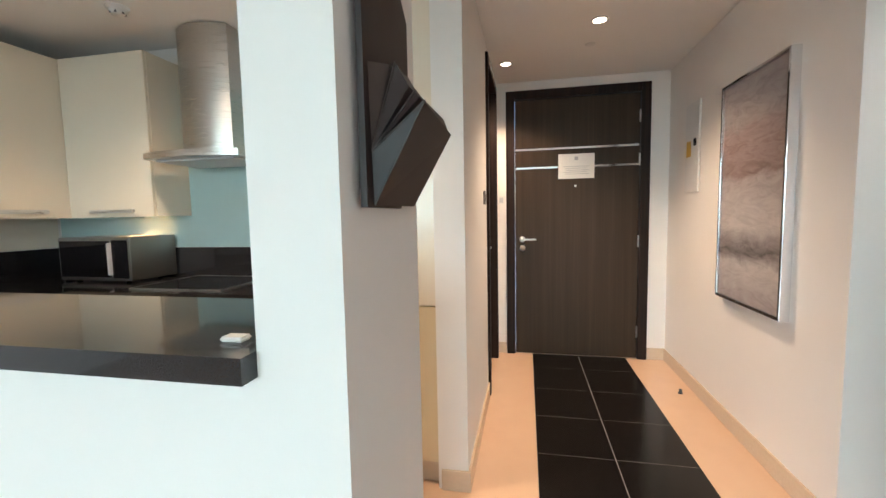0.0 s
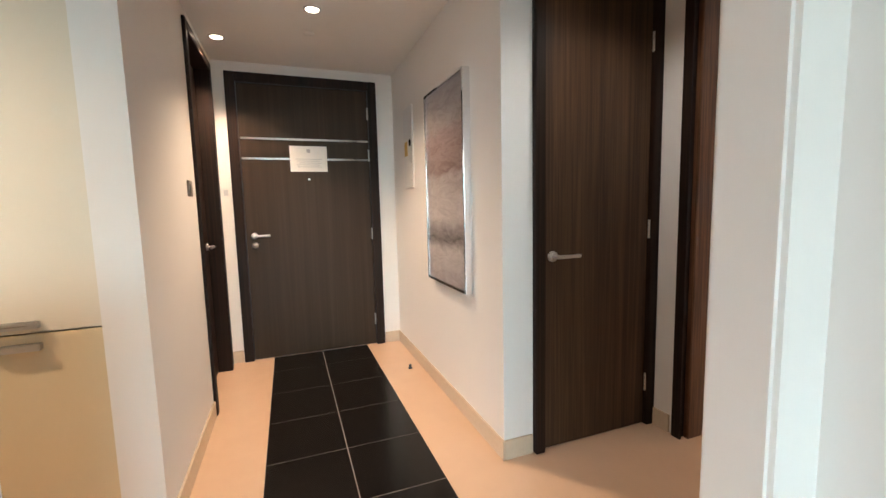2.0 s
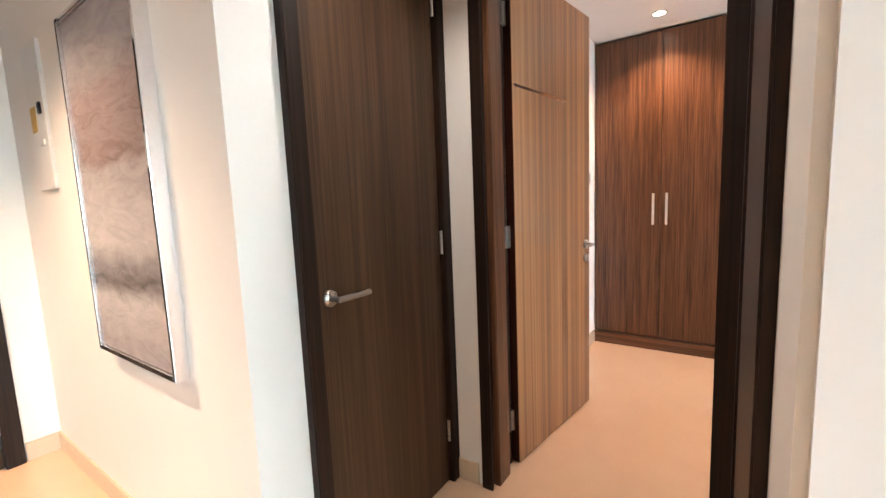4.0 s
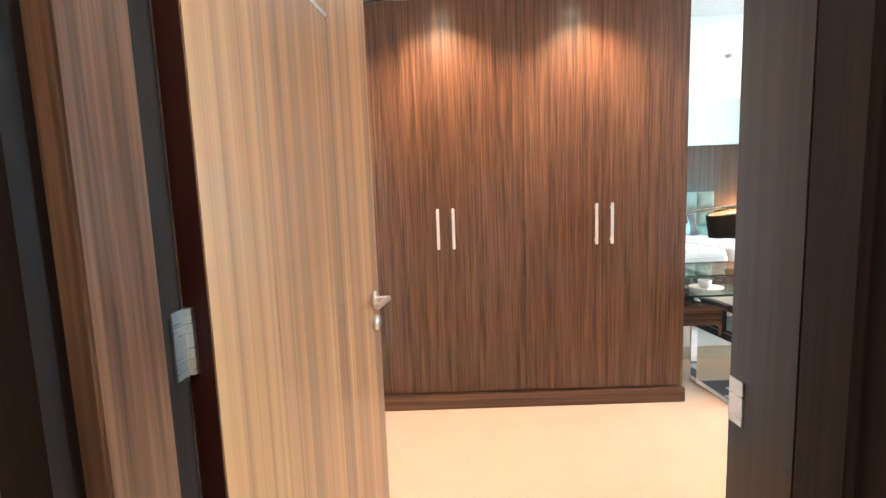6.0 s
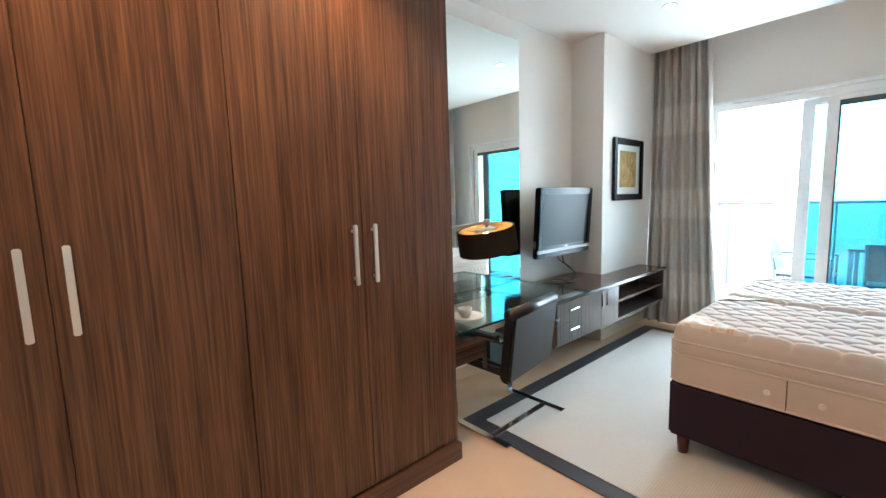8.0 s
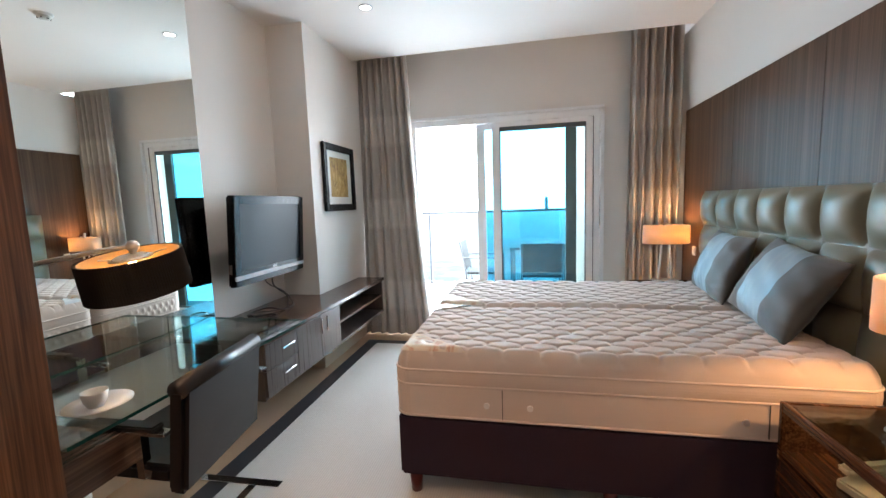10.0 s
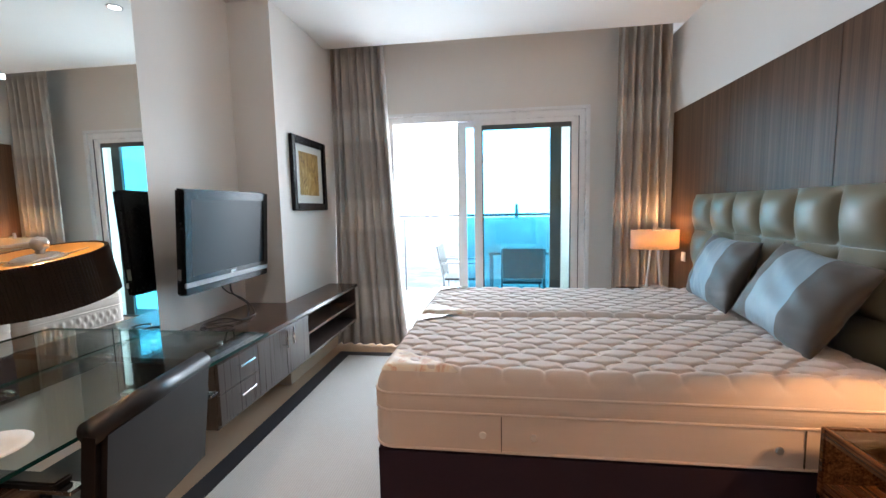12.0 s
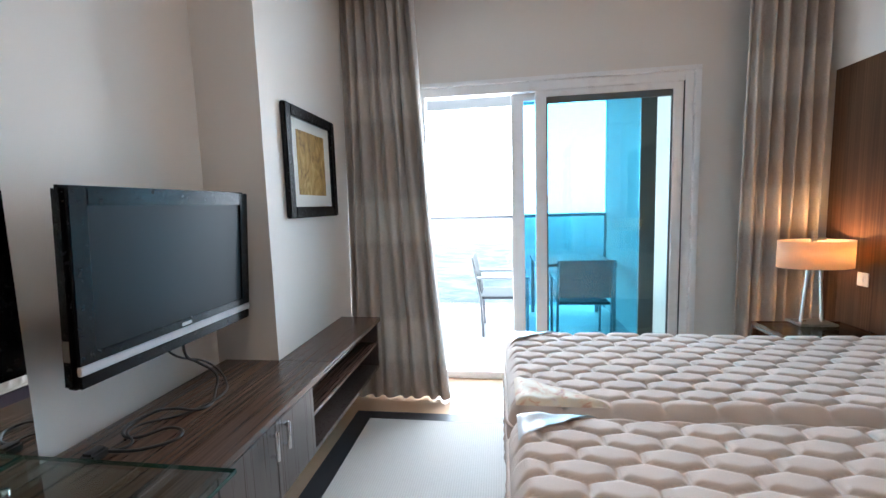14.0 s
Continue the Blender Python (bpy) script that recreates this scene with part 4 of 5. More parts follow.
part("seat", cushion(-0.05, 0.38, -0.235, 0.235, 0.365, 0.435), BLACKLEATHER, chair)
back = part("backrest", cushion(-0.035, 0.035, -0.262, 0.262, 0.0, 0.400), BLACKLEATHER, chair)
back.matrix_basis = pose(-0.062, 0.012, 0.352, 0, -6.5, 7)
part("top_roll", rod((0, -0.260, 0.393), (0, 0.260, 0.393), 0.0345, 18), BLACKLEATHER, back, "", True)
for s in (-1, 1):
    y = 0.275 * s
    leg = part("leg", boxes((-0.135, 0.30, y - 0.022, y + 0.022, 0.0, 0.012), (0.288, 0.300, y - 0.022, y + 0.022, 0.012, 0.60),
                            (-0.10, 0.288, y - 0.022, y + 0.022, 0.588, 0.60), bevel=0.002), CHROME, chair, "flat polished chrome leg loop")
    part("arm_pad", boxes((-0.06, 0.22, y - 0.026, y + 0.026, 0.600, 0.622), bevel=0.006), BLACKLEATHER, chair, "black leather arm pad")
    part("seat_bar", boxes((0.02, 0.05, min(y, y - 0.03 * s), max(y, y - 0.03 * s), 0.41, 0.60)), CHROME, chair)
part("cross_bar", boxes((-0.02, 0.022, -0.25, 0.25, 0.0, 0.012), bevel=0.002), CHROME, chair, "chrome floor bar")

# ---- bedroom: media unit and television ----
unit = thing("media_unit", "low dark veneer media unit hung along the wall", "cabinet")
part("top", boxes((4.605, 5.159, -2.537, -1.395, 0.605, 0.632), (4.605, 4.877, -3.33, -2.537, 0.605, 0.632), bevel=0.002), UNITTOP, unit, "dark veneer top board")
part("bottom", boxes((4.625, 5.19, -2.537, -1.40, 0.285, 0.305), (4.625, 4.877, -3.325, -2.537, 0.285, 0.305)), UNITWOOD, unit)
for y in (-1.41, -2.325, -3.32):
    part("divider", boxes((4.625, 4.877, y - 0.010, y + 0.010, 0.305, 0.604)), UNITWOOD, unit)
part("back_panel", boxes((4.862, 4.876, -3.31, -2.545, 0.305, 0.604)), UNITTOP, unit)
part("shelf", boxes((4.632, 4.862, -3.308, -2.337, 0.446, 0.462)), UNITTOP, unit, "open dark shelf")
for z0, z1 in ((0.456, 0.602), (0.308, 0.453)):
    d = part("drawer", boxes((4.606, 4.624, -1.722, -1.402, z0, z1), bevel=0.0015), UNITWOOD, unit)
    h = part("handle", rod((4.58, -1.65, (z0 + z1) / 2 + 0.02), (4.58, -1.53, (z0 + z1) / 2 + 0.02), 0.006), CHROME, d, "chrome bar handle")
    for y in (-1.636, -1.544):
        part("post", boxes((4.58, 4.606, y - 0.004, y + 0.004, (z0 + z1) / 2 + 0.016, (z0 + z1) / 2 + 0.024)), CHROME, h)
for y0, y1, hy in ((-2.022, -1.726, -1.985), (-2.322, -2.026, -2.063)):
    d = part("door", boxes((4.606, 4.624, y0, y1, 0.308, 0.602), bevel=0.0015), UNITWOOD, unit)
    h = part("handle", rod((4.578, hy, 0.49), (4.578, hy, 0.595), 0.0075), CHROME, d, "chrome bar handle")
    for z in (0.504, 0.581):
        part("post", boxes((4.578, 4.606, hy - 0.004, hy + 0.004, z - 0.004, z + 0.004)), CHROME, h)

tv = thing("television", "black flat television on a wall bracket", "television", pose(4.975, -2.092, 1.150, 0, -3.5, 0) @ Matrix.Diagonal((1, 0.925, 1.01, 1)))
part("housing", boxes((0.0, 0.045, -0.435, 0.435, -0.285, 0.29), bevel=0.010), BLACKPLASTIC, tv)
part("rear_case", boxes((0.045, 0.095, -0.33, 0.33, -0.22, 0.21), bevel=0.015), BLACKPLASTIC, tv, "black rear casing")
part("bezel", boxes((-0.012, 0.0, -0.43, -0.372, -0.19, 0.285), (-0.012, 0.0, 0.372, 0.43, -0.19, 0.285), (-0.012, 0.0, -0.372, 0.372, 0.235, 0.285),
                    (-0.012, 0.0, -0.43, 0.43, -0.215, -0.185), bevel=0.003), BLACKPLASTIC, tv, "glossy black bezel")
part("screen", boxes((-0.005, -0.001, -0.372, 0.372, -0.185, 0.235)), SCREEN, tv, "dark switched-off screen")
part("silver_strip", boxes((-0.014, 0.0, -0.43, 0.43, -0.243, -0.216), bevel=0.003), SILVERPLASTIC, tv, "silver trim strip")
part("lower_lip", boxes((-0.010, 0.0, -0.428, 0.428, -0.283, -0.244), bevel=0.004), BLACKPLASTIC, tv)
part("badge", boxes((-0.0135, -0.012, -0.03, 0.02, -0.208, -0.196)), SILVERPLASTIC, tv, "small pale badge")
part("bracket", boxes((0.095, 0.219, -0.12, 0.12, -0.12, 0.12), bevel=0.004), GASKET, tv, "black wall bracket")
part("side_port", boxes((0.012, 0.034, 0.4345, 0.437, -0.2, -0.14)), GREYPLASTIC, tv)

wire = thing("power_cable", "tangled black cable on the media unit", "cable")
part("drop", tube([(5.02, -2.12, 0.89), (5.03, -2.14, 0.80), (5.03, -2.20, 0.75), (4.97, -2.22, 0.69), (4.955, -2.19, 0.645), (4.90, -2.04, 0.640), (4.97, -1.99, 0.662), (5.05, -1.985, 0.646), (5.06, -1.88, 0.640), (4.98, -1.84, 0.641), (4.90, -1.90, 0.645), (4.84, -1.87, 0.640), (4.89, -1.79, 0.640), (5.0, -1.755, 0.645)], 0.0052), CABLE, wire)
part("second_lead", tube([(5.04, -2.04, 0.89), (5.05, -2.10, 0.82), (5.02, -2.28, 0.70), (4.96, -2.26, 0.645), (4.90, -2.14, 0.640), (4.94, -2.00, 0.640), (5.02, -1.86, 0.652), (4.96, -1.80, 0.641), (5.01, -1.75, 0.645)], 0.0042), CABLE, wire)
part("plug", boxes((4.985, 5.03, -1.76, -1.70, 0.633, 0.665), bevel=0.008), CABLE, wire, "black plug")

picture = thing("framed_picture", "gold print in a wide black frame", "picture")
y0, y1, z0, z1, w = -3.318, -2.705, 1.313, 1.900, 0.06
part("frame", boxes((4.848, 4.879, y0, y0 + w, z0, z1), (4.848, 4.879, y1 - w, y1, z0, z1), (4.848, 4.879, y0 + w, y1 - w, z0, z0 + w), (4.848, 4.879, y0 + w, y1 - w, z1 - w, z1), bevel=0.006), BLACKPLASTIC, picture, "wide black frame")
part("mount", boxes((4.868, 4.878, y0 + w, y1 - w, z0 + w, z1 - w)), PAPER, picture, "cream card mount")
part("print", boxes((4.8665, 4.868, y0 + 0.135, y1 - 0.135, z0 + 0.125, z1 - 0.115)), GOLDPRINT, picture, "gold-brown print")

# ---- bedroom: carpet ----
carpet = tagged(thing("carpet", "pale short-pile carpet inset with a dark border", "carpet"), kind="structure")
part("pile", boxes((1.85, 4.655, -3.168, -0.705, 0.0005, 0.008)), CARPET, carpet)
part("border", boxes((4.656, 4.768, -3.262, -0.605, 0.0005, 0.006), (1.80, 4.655, -0.704, -0.605, 0.0005, 0.006), (1.80, 4.655, -3.262, -3.169, 0.0005, 0.006)), STRIP, carpet, "dark border strip")

# ---- bedroom: bed ----
bed = thing("bed_base", "dark aubergine bed base on short red-brown legs", "bed")
part("box", boxes((1.90, 3.776, -2.835, -1.168, 0.105, 0.398), bevel=0.012), BEDBASE, bed)
for x in (1.98, 2.85, 3.715):
    for y in (-2.78, -1.155 - 0.06):
        part("leg", rod((x, y, 0.0), (x, y, 0.106), 0.024, 16, 0.032), REDLEG, bed, "red-brown turned leg", True)


def quilt(x, y):
    """Height of the stitched pads: six-sided cells in offset rows."""
    w, h = 0.0785, 0.0475
    row = round(y / (1.5 * h))
    best = 9.0
    for k in (row - 1, row, row + 1):
        off = (k % 2) * w
        dx = abs(x - (round((x - off) / (2 * w)) * 2 * w + off)) / w
        dy = abs(y - k * 1.5 * h) / h
        best = min(best, max(dx, dy + 0.5 * dx))
    p = min(1.0, max(0.0, 1.0 - best) / 0.42)
    return math.sin(p * math.pi / 2) ** 0.6


def rounded(x0, x1, y0, y1, r, n=7):
    """Corner points of a rectangle with rounded corners, counter-clockwise."""
    pts = []
    for cx, cy, a0 in ((x1 - r, y1 - r, 0), (x0 + r, y1 - r, 90), (x0 + r, y0 + r, 180), (x1 - r, y0 + r, 270)):
        for k in range(n):
            a = radians(a0 + 90 * k / (n - 1))
            pts.append((cx + r * math.cos(a), cy + r * math.sin(a)))
    return pts


def band(x0, x1, y0, y1, z0, z1, r, bulge):
    """An upholstered band round a mattress, swelling outward between its seams."""
    bm = bmesh.new()
    rings = []
    for k in range(7):
        t = k / 6
        o = bulge * math.sin(math.pi * t) - 0.001
        rings.append([bm.verts.new((x, y, z0 + (z1 - z0) * t)) for x, y in rounded(x0 - o, x1 + o, y0 - o, y1 + o, r + o)])
    for lo, hi in zip(rings, rings[1:]):
        for k in range(len(lo)):
            j = (k + 1) % len(lo)
            bm.faces.new((lo[k], lo[j], hi[j], hi[k]))
    bm.faces.new(rings[0][::-1])
    bm.faces.new(rings[-1])
    return bm


def mattress(y0, y1, label):
    m = thing("mattress", label, "mattress", group="mattresses on the bed")
    x0, x1 = 1.90, 3.79
    nx, ny, r = 360, 170, 0.075

    def top(u, v):
        x, y = x0 + 0.003 + (x1 - x0 - 0.006) * u, y0 + 0.003 + (y1 - y0 - 0.006) * v
        e = max(0.0, min(x - x0, x1 - x, y - y0, y1 - y) - 0.003) / 0.055
        dx, dy = max(x - x1 + r, x0 + r - x, 0.0), max(y - y1 + r, y0 + r - y, 0.0)
        if dx > 0 and dy > 0:
            f = 1 - max(dx, dy) / math.hypot(dx, dy)
            x -= math.copysign(dx * f, x - (x0 + x1) / 2)
            y -= math.copysign(dy * f, y - (y0 + y1) / 2)
        roll = math.sqrt(max(0.0, 1 - max(0.0, 1 - e) ** 2))
        wave = 0.004 * math.sin(x * 5 + y * 3)
        return (x, y, 0.614 + 0.076 * roll + 0.019 * quilt(x, y) * min(1, 1.3 * e) + wave * min(1, e))
    part("quilted_top", grid(nx, ny, top), MATTRESS, m, "stitched quilted top", True)
    part("side_band", band(x0, x1, y0, y1, 0.402, 0.549, r, 0.003), MATTRESS, m)
    part("pillow_top_band", band(x0, x1, y0, y1, 0.549, 0.617, r, 0.004), MATTRESS, m)
    for z in (0.617, 0.549, 0.404):
        pts = rounded(x0, x1, y0, y1, r)
        bm = bmesh.new()
        for (ax, ay), (bx, by) in zip(pts, pts[1:] + pts[:1]):
            cylinder(bm, (ax, ay, z), (bx, by, z), 0.0055, 8)
        part("piping", bm, MATTRESS, m, "rounded piping")

    def foot(u, v):
        y, z = y0 + 0.08 + (y1 - y0 - 0.16) * u, 0.414 + 0.124 * v
        d = abs(((y / 0.062 + z / 0.10) % 1.0) - 0.5) * abs(((y / 0.062 - z / 0.10) % 1.0) - 0.5)
        e = min(1.0, min(u, 1 - u) * 30, min(v, 1 - v) * 6)
        return (x1 + 0.0045 + e * 0.040 * d, y, z)
    part("quilted_foot", grid(100, 24, foot), MATTRESS, m, "diamond stitched foot band", True)
    for x in (3.37, 3.185, 2.37):
        bm = rod((x, y1 + 0.002, 0.470), (x, y1 + 0.008, 0.470), 0.013, 16)
        part("vent_button", bm, ALUHANDLE, m, "small metal vent button")
    for x in (2.29, 3.30):
        part("seam", boxes((x, x + 0.003, y1 + 0.001, y1 + 0.0055, 0.41, 0.545)), TAUPE, m, "stitched seam")

    def corner(u, v):
        x, y = x1 - 0.030 - 0.30 * u, y1 - 0.028 - 0.20 * v * (1 - u)
        e = max(0.0, min(x1 - x, y1 - y) - 0.003) / 0.055
        pucker = 0.0035 * math.sin(60 * x + 25 * y) * math.sin(38 * y - 14 * x) * min(1, 6 * u, 6 * v)
        return (x, y, 0.618 + 0.076 * math.sqrt(max(0.0, 1 - max(0.0, 1 - e) ** 2)) + 0.020 * min(1, 1.3 * e) + pucker)
    part("corner_patch", grid(26, 20, corner), SATIN, m, "floral satin corner patch", True)

    def far_corner(u, v):
        x, y = x1 - 0.030 - 0.24 * u, y0 + 0.028 + 0.15 * v * (1 - u)
        e = max(0.0, min(x1 - x, y - y0) - 0.003) / 0.055
        pucker = 0.004 * math.sin(52 * x - 31 * y) * math.sin(44 * y + 17 * x) * min(1, 6 * u, 6 * v)
        return (x, y, 0.618 + 0.076 * math.sqrt(max(0.0, 1 - max(0.0, 1 - e) ** 2)) + 0.020 * min(1, 1.3 * e) + pucker)
    part("corner_patch", grid(24, 18, far_corner), BLUESATIN, m, "pale blue satin corner patch", True)
    return m


mattress(-2.010, -1.166, "quilted cream mattress with a satin corner patch")
mattress(-2.838, -2.018, "quilted cream mattress pushed beside another")

panel = thing("wall_panel", "tall dark walnut panel behind the headboard", "wall panel")
for k in range(4):
    part("board", boxes((1.7805, 1.800, -3.592 + 0.887 * k, -3.592 + 0.887 * (k + 1) - 0.002, 0.0, 2.086), bevel=0.001), PANELWOOD, panel)
head = thing("headboard", "khaki padded leather headboard with square cushions", "headboard")
part("backing", boxes((1.8005, 1.825, -3.075, -0.98, 0.30, 1.365)), KHAKI, head)


def pad(w, h, d):
    def f(u, v):
        s = max(0.0, (1 - (2 * u - 1) ** 6) * (1 - (2 * v - 1) ** 6))
        dome = (1 - abs(2 * u - 1) ** 2.2) * (1 - abs(2 * v - 1) ** 2.2)
        return (d * (0.35 * s + 0.65 * dome) * (1 if 0 < u < 1 and 0 < v < 1 else 0), w * u, h * v)
    return grid(14, 14, f)


pitch = 0.2715
for row, (z0, z1) in enumerate(((0.56, 0.832), (0.835, 1.107), (1.110, 1.372))):
    for k in range(8):
        yk = -3.078 + pitch * k
        if row == 0 and k == 0:
            proto = {}
        if row not in proto:
            ob = part("cushion", pad(pitch - 0.004, z1 - z0, 0.062), KHAKI, head, "", True)
            proto[row] = ob.data
        else:
            ob = new("cushion", proto[row])
            ob.parent = head
        ob.matrix_basis = Matrix.Translation((1.8245, yk, z0))


def pillow(m, label):
    ob = None
    w, h, d = 0.335, 0.215, 0.085
    bm = bmesh.new()
    n = 44
    layers = []
    for side in (1, -1):
        rows = []
        for i in range(n + 1):
            r = []
            for j in range(n + 1):
                u, v = 2 * i / n - 1, 2 * j / n - 1
                puff = (max(0.0, 1 - abs(u) ** 2.6) * max(0.0, 1 - abs(v) ** 2.6)) ** 0.6
                pinch = 1 - 0.07 * (1 - abs(u)) * abs(v) ** 3 - 0.07 * (1 - abs(v)) * abs(u) ** 3
                wr = 0.006 * math.sin(9 * u + 4 * v) * math.sin(6 * v - 3 * u) + 0.005 * abs(math.sin(5 * u - 8 * v + 2 * math.sin(4 * v))) * abs(u) ** 1.5 + 0.0025 * math.sin(23 * u + 9 * v + 3 * math.sin(5 * u)) * abs(v)
                r.append(bm.verts.new((side * (d * puff + wr * puff), w * u * pinch, h * v * pinch)))
            rows.append(r)
        for i in range(n):
            for j in range(n):
                f = bm.faces.new((rows[i][j], rows[i + 1][j], rows[i + 1][j + 1], rows[i][j + 1]))
                f.material_index = 1 if 12 <= i < 30 else 0
        layers.append(rows)
    bmesh.ops.remove_doubles(bm, verts=bm.verts, dist=0.0005)
    ob = mesh_object("pillow", bm, [TAUPE, BLUECLOTH], True)
    ob.matrix_world = m
    return tagged(ob, label, "pillow", "pillows on the bed")


pillow(pose(1.965, -2.42, 0.893, 0, -22, -6), "taupe pillow with a pale blue-grey middle band")
pillow(pose(1.985, -1.73, 0.890, 0, -30, -3) @ pose(0, 0, 0, -5, 0, 0), "taupe pillow with a wide blue-grey band, leaning")


# ---- bedroom: night tables and their lamps ----
def night_table(m, label):
    t = thing("night_table", label, "night table", m, "night tables")
    for y in (-0.245, 0.225):
        part("side", boxes((-0.24, 0.24, y, y + 0.02, 0.0, 0.60), bevel=0.003), NIGHTWOOD, t)
    part("front_rail", boxes((0.22, 0.24, -0.224, 0.224, 0.565, 0.60), bevel=0.002), NIGHTWOOD, t)
    part("back", boxes((-0.24, -0.225, -0.224, 0.224, 0.05, 0.60)), NIGHTWOOD, t)
    part("shelf", boxes((-0.224, 0.235, -0.224, 0.224, 0.40, 0.42), bevel=0.002), NIGHTWOOD, t, "open shelf")
    part("floor_board", boxes((-0.224, 0.235, -0.224, 0.224, 0.06, 0.08), bevel=0.002), NIGHTWOOD, t)
    d = part("drawer", boxes((0.20, 0.238, -0.222, 0.222, 0.085, 0.39), bevel=0.002), NIGHTWOOD, t)
    part("handle", rod((0.262, -0.06, 0.24), (0.262, 0.06, 0.24), 0.006), CHROME, d, "chrome bar handle")
    part("glass_top", boxes((-0.235, 0.218, -0.222, 0.222, 0.585, 0.597), bevel=0.002), CLEAR, t, "inset clear glass top")
    return t


night_table(pose(2.06, -0.85, 0), "dark veneer night table with glass top and telephone")
night_table(pose(2.06, -3.17, 0), "dark veneer night table with glass top by the curtain")


def bedside_lamp(m, label):
    t = thing("bedside_lamp", label, "table lamp", m, "bedside lamps")
    part("foot", boxes((-0.10, 0.10, -0.07, 0.07, 0.0, 0.014), bevel=0.003), STEEL, t, "flat steel foot")
    for s in (-1, 1):
        part("leg", rod((0.055 * s, 0, 0.013), (0.022 * s, 0, 0.46), 0.009, 12), ALUHANDLE, t, "slim steel leg")
    part("bridge", boxes((-0.03, 0.03, -0.012, 0.012, 0.45, 0.475), bevel=0.003), STEEL, t)
    part("finial", boxes((-0.002, 0.022, -0.01, 0.01, 0.475, 0.545), bevel=0.003), STEEL, t, "square steel finial")
    part("switch_block", boxes((-0.05, -0.002, -0.01, 0.01, 0.488, 0.508), bevel=0.003), STEEL, t, "small steel switch block")
    n = 48
    outer = [(0.19 * math.cos(2 * math.pi * k / n), 0.12 * math.sin(2 * math.pi * k / n)) for k in range(n)]
    bm = bmesh.new()
    rings = []
    for s, z in ((1, 0.335), (1, 0.49), (0.985, 0.49), (0.985, 0.335)):
        rings.append([bm.verts.new((x * s, y * s, z)) for x, y in outer])
    for a, b in zip(rings, rings[1:] + rings[:1]):
        for k in range(n):
            bm.faces.new((a[k], a[(k + 1) % n], b[(k + 1) % n], b[k]))
    part("shade", bm, LAMPSHADE, t, "glowing cream oval shade", True)
    bm = lathe([(0.0, -0.03), (0.02, -0.02), (0.026, 0.0), (0.016, 0.025), (0.0, 0.035)], 16)
    bmesh.ops.translate(bm, verts=bm.verts, vec=(-0.10, 0.0, 0.40))
    part("bulb", bm, BULB, t, "lit bulb", True)
    return t


for y, watts in ((-0.85, 15), (-3.36, 6)):
    bedside_lamp(pose(2.01, y, 0.6005), "bedside lamp with a lit cream oval shade")
    lamp("bedside_bulb", "POINT", watts, (1.0, 0.51, 0.21), Matrix.Translation((1.92, y, 1.04)), soft=0.03)

phone = thing("telephone", "cream desk telephone on the night table shelf", "telephone", pose(2.14, -0.84, 0.4205, 0, 0, 15))
part("body", prism([(-0.09, 0.0), (0.09, 0.0), (0.09, 0.03), (-0.09, 0.06)], "y", -0.075, 0.075, 0.006), CREAMPLASTIC, phone)
part("handset", boxes((-0.095, 0.095, -0.075, -0.03, 0.055, 0.085), bevel=0.012), CREAMPLASTIC, phone, "cream handset")
socket = thing("wall_socket", "white wall socket on the walnut panel", "socket")
part("plate", boxes((1.8005, 1.808, -3.335, -3.265, 0.835, 0.91), bevel=0.002), WHITEPLASTIC, socket)
part("rocker", boxes((1.808, 1.811, -3.31, -3.29, 0.855, 0.89)), WHITEPLASTIC, socket)


# ---- bedroom: curtains ----
def curtain(x0, x1, spread0, spread1, y, z0, z1, folds, label, seed, sway=0.0):
    rng = random.Random(seed)
    ph = [rng.uniform(-0.6, 0.6) for _ in range(folds + 2)]

    def f(u, v):
        z = z0 + (z1 - z0) * v
        a, b = x0 - spread0 * (1 - v) ** 1.4, x1 + spread1 * (1 - v) ** 1.4
        s = u * folds
        k = min(int(s), folds)
        p = ph[k] * (1 - (s - k)) + ph[k + 1] * (s - k)
        gather = 0.6 + 0.4 * (1 - v)
        amp = (0.045 + 0.018 * math.sin(3.1 * u + seed)) * (0.75 + 0.25 * v)
        w = math.sin(2 * math.pi * s + p * (1.2 - v))
        w = math.copysign(abs(w) ** 0.75, w)
        small = 0.012 * v ** 3 * math.sin(2 * math.pi * s * 2.3 + 1.7 * seed)
        return (a + (b - a) * u + 0.010 * math.sin(2 * math.pi * s * 0.5 + 5 * v) * gather, y + sway * (1 - v) ** 1.5 + amp * w + small, z)
    ob = mesh_object("curtain", grid(folds * 18, 40, f), CURTAIN, True)
    sol = ob.modifiers.new("cloth", "SOLIDIFY")
    sol.thickness = 0.003
    return tagged(ob, label, "curtain", "bedroom curtains")


curtain(4.37, 4.868, 0.20, 0.0, -3.60, 0.012, BZ + 0.19, 7, "full-length beige banded curtain drawn aside, gathered", 3, 0.13)
curtain(1.83, 2.26, 0.0, 0.02, -3.64, 0.012, BZ + 0.19, 6, "full-length beige banded curtain beside the walnut panel", 8)
track = thing("curtain_track", "white curtain track in the ceiling recess", "curtain track")
part("rail", boxes((1.80, 4.87, -3.66, -3.60, BZ + 0.192, BZ + 0.1995)), ALU, track)

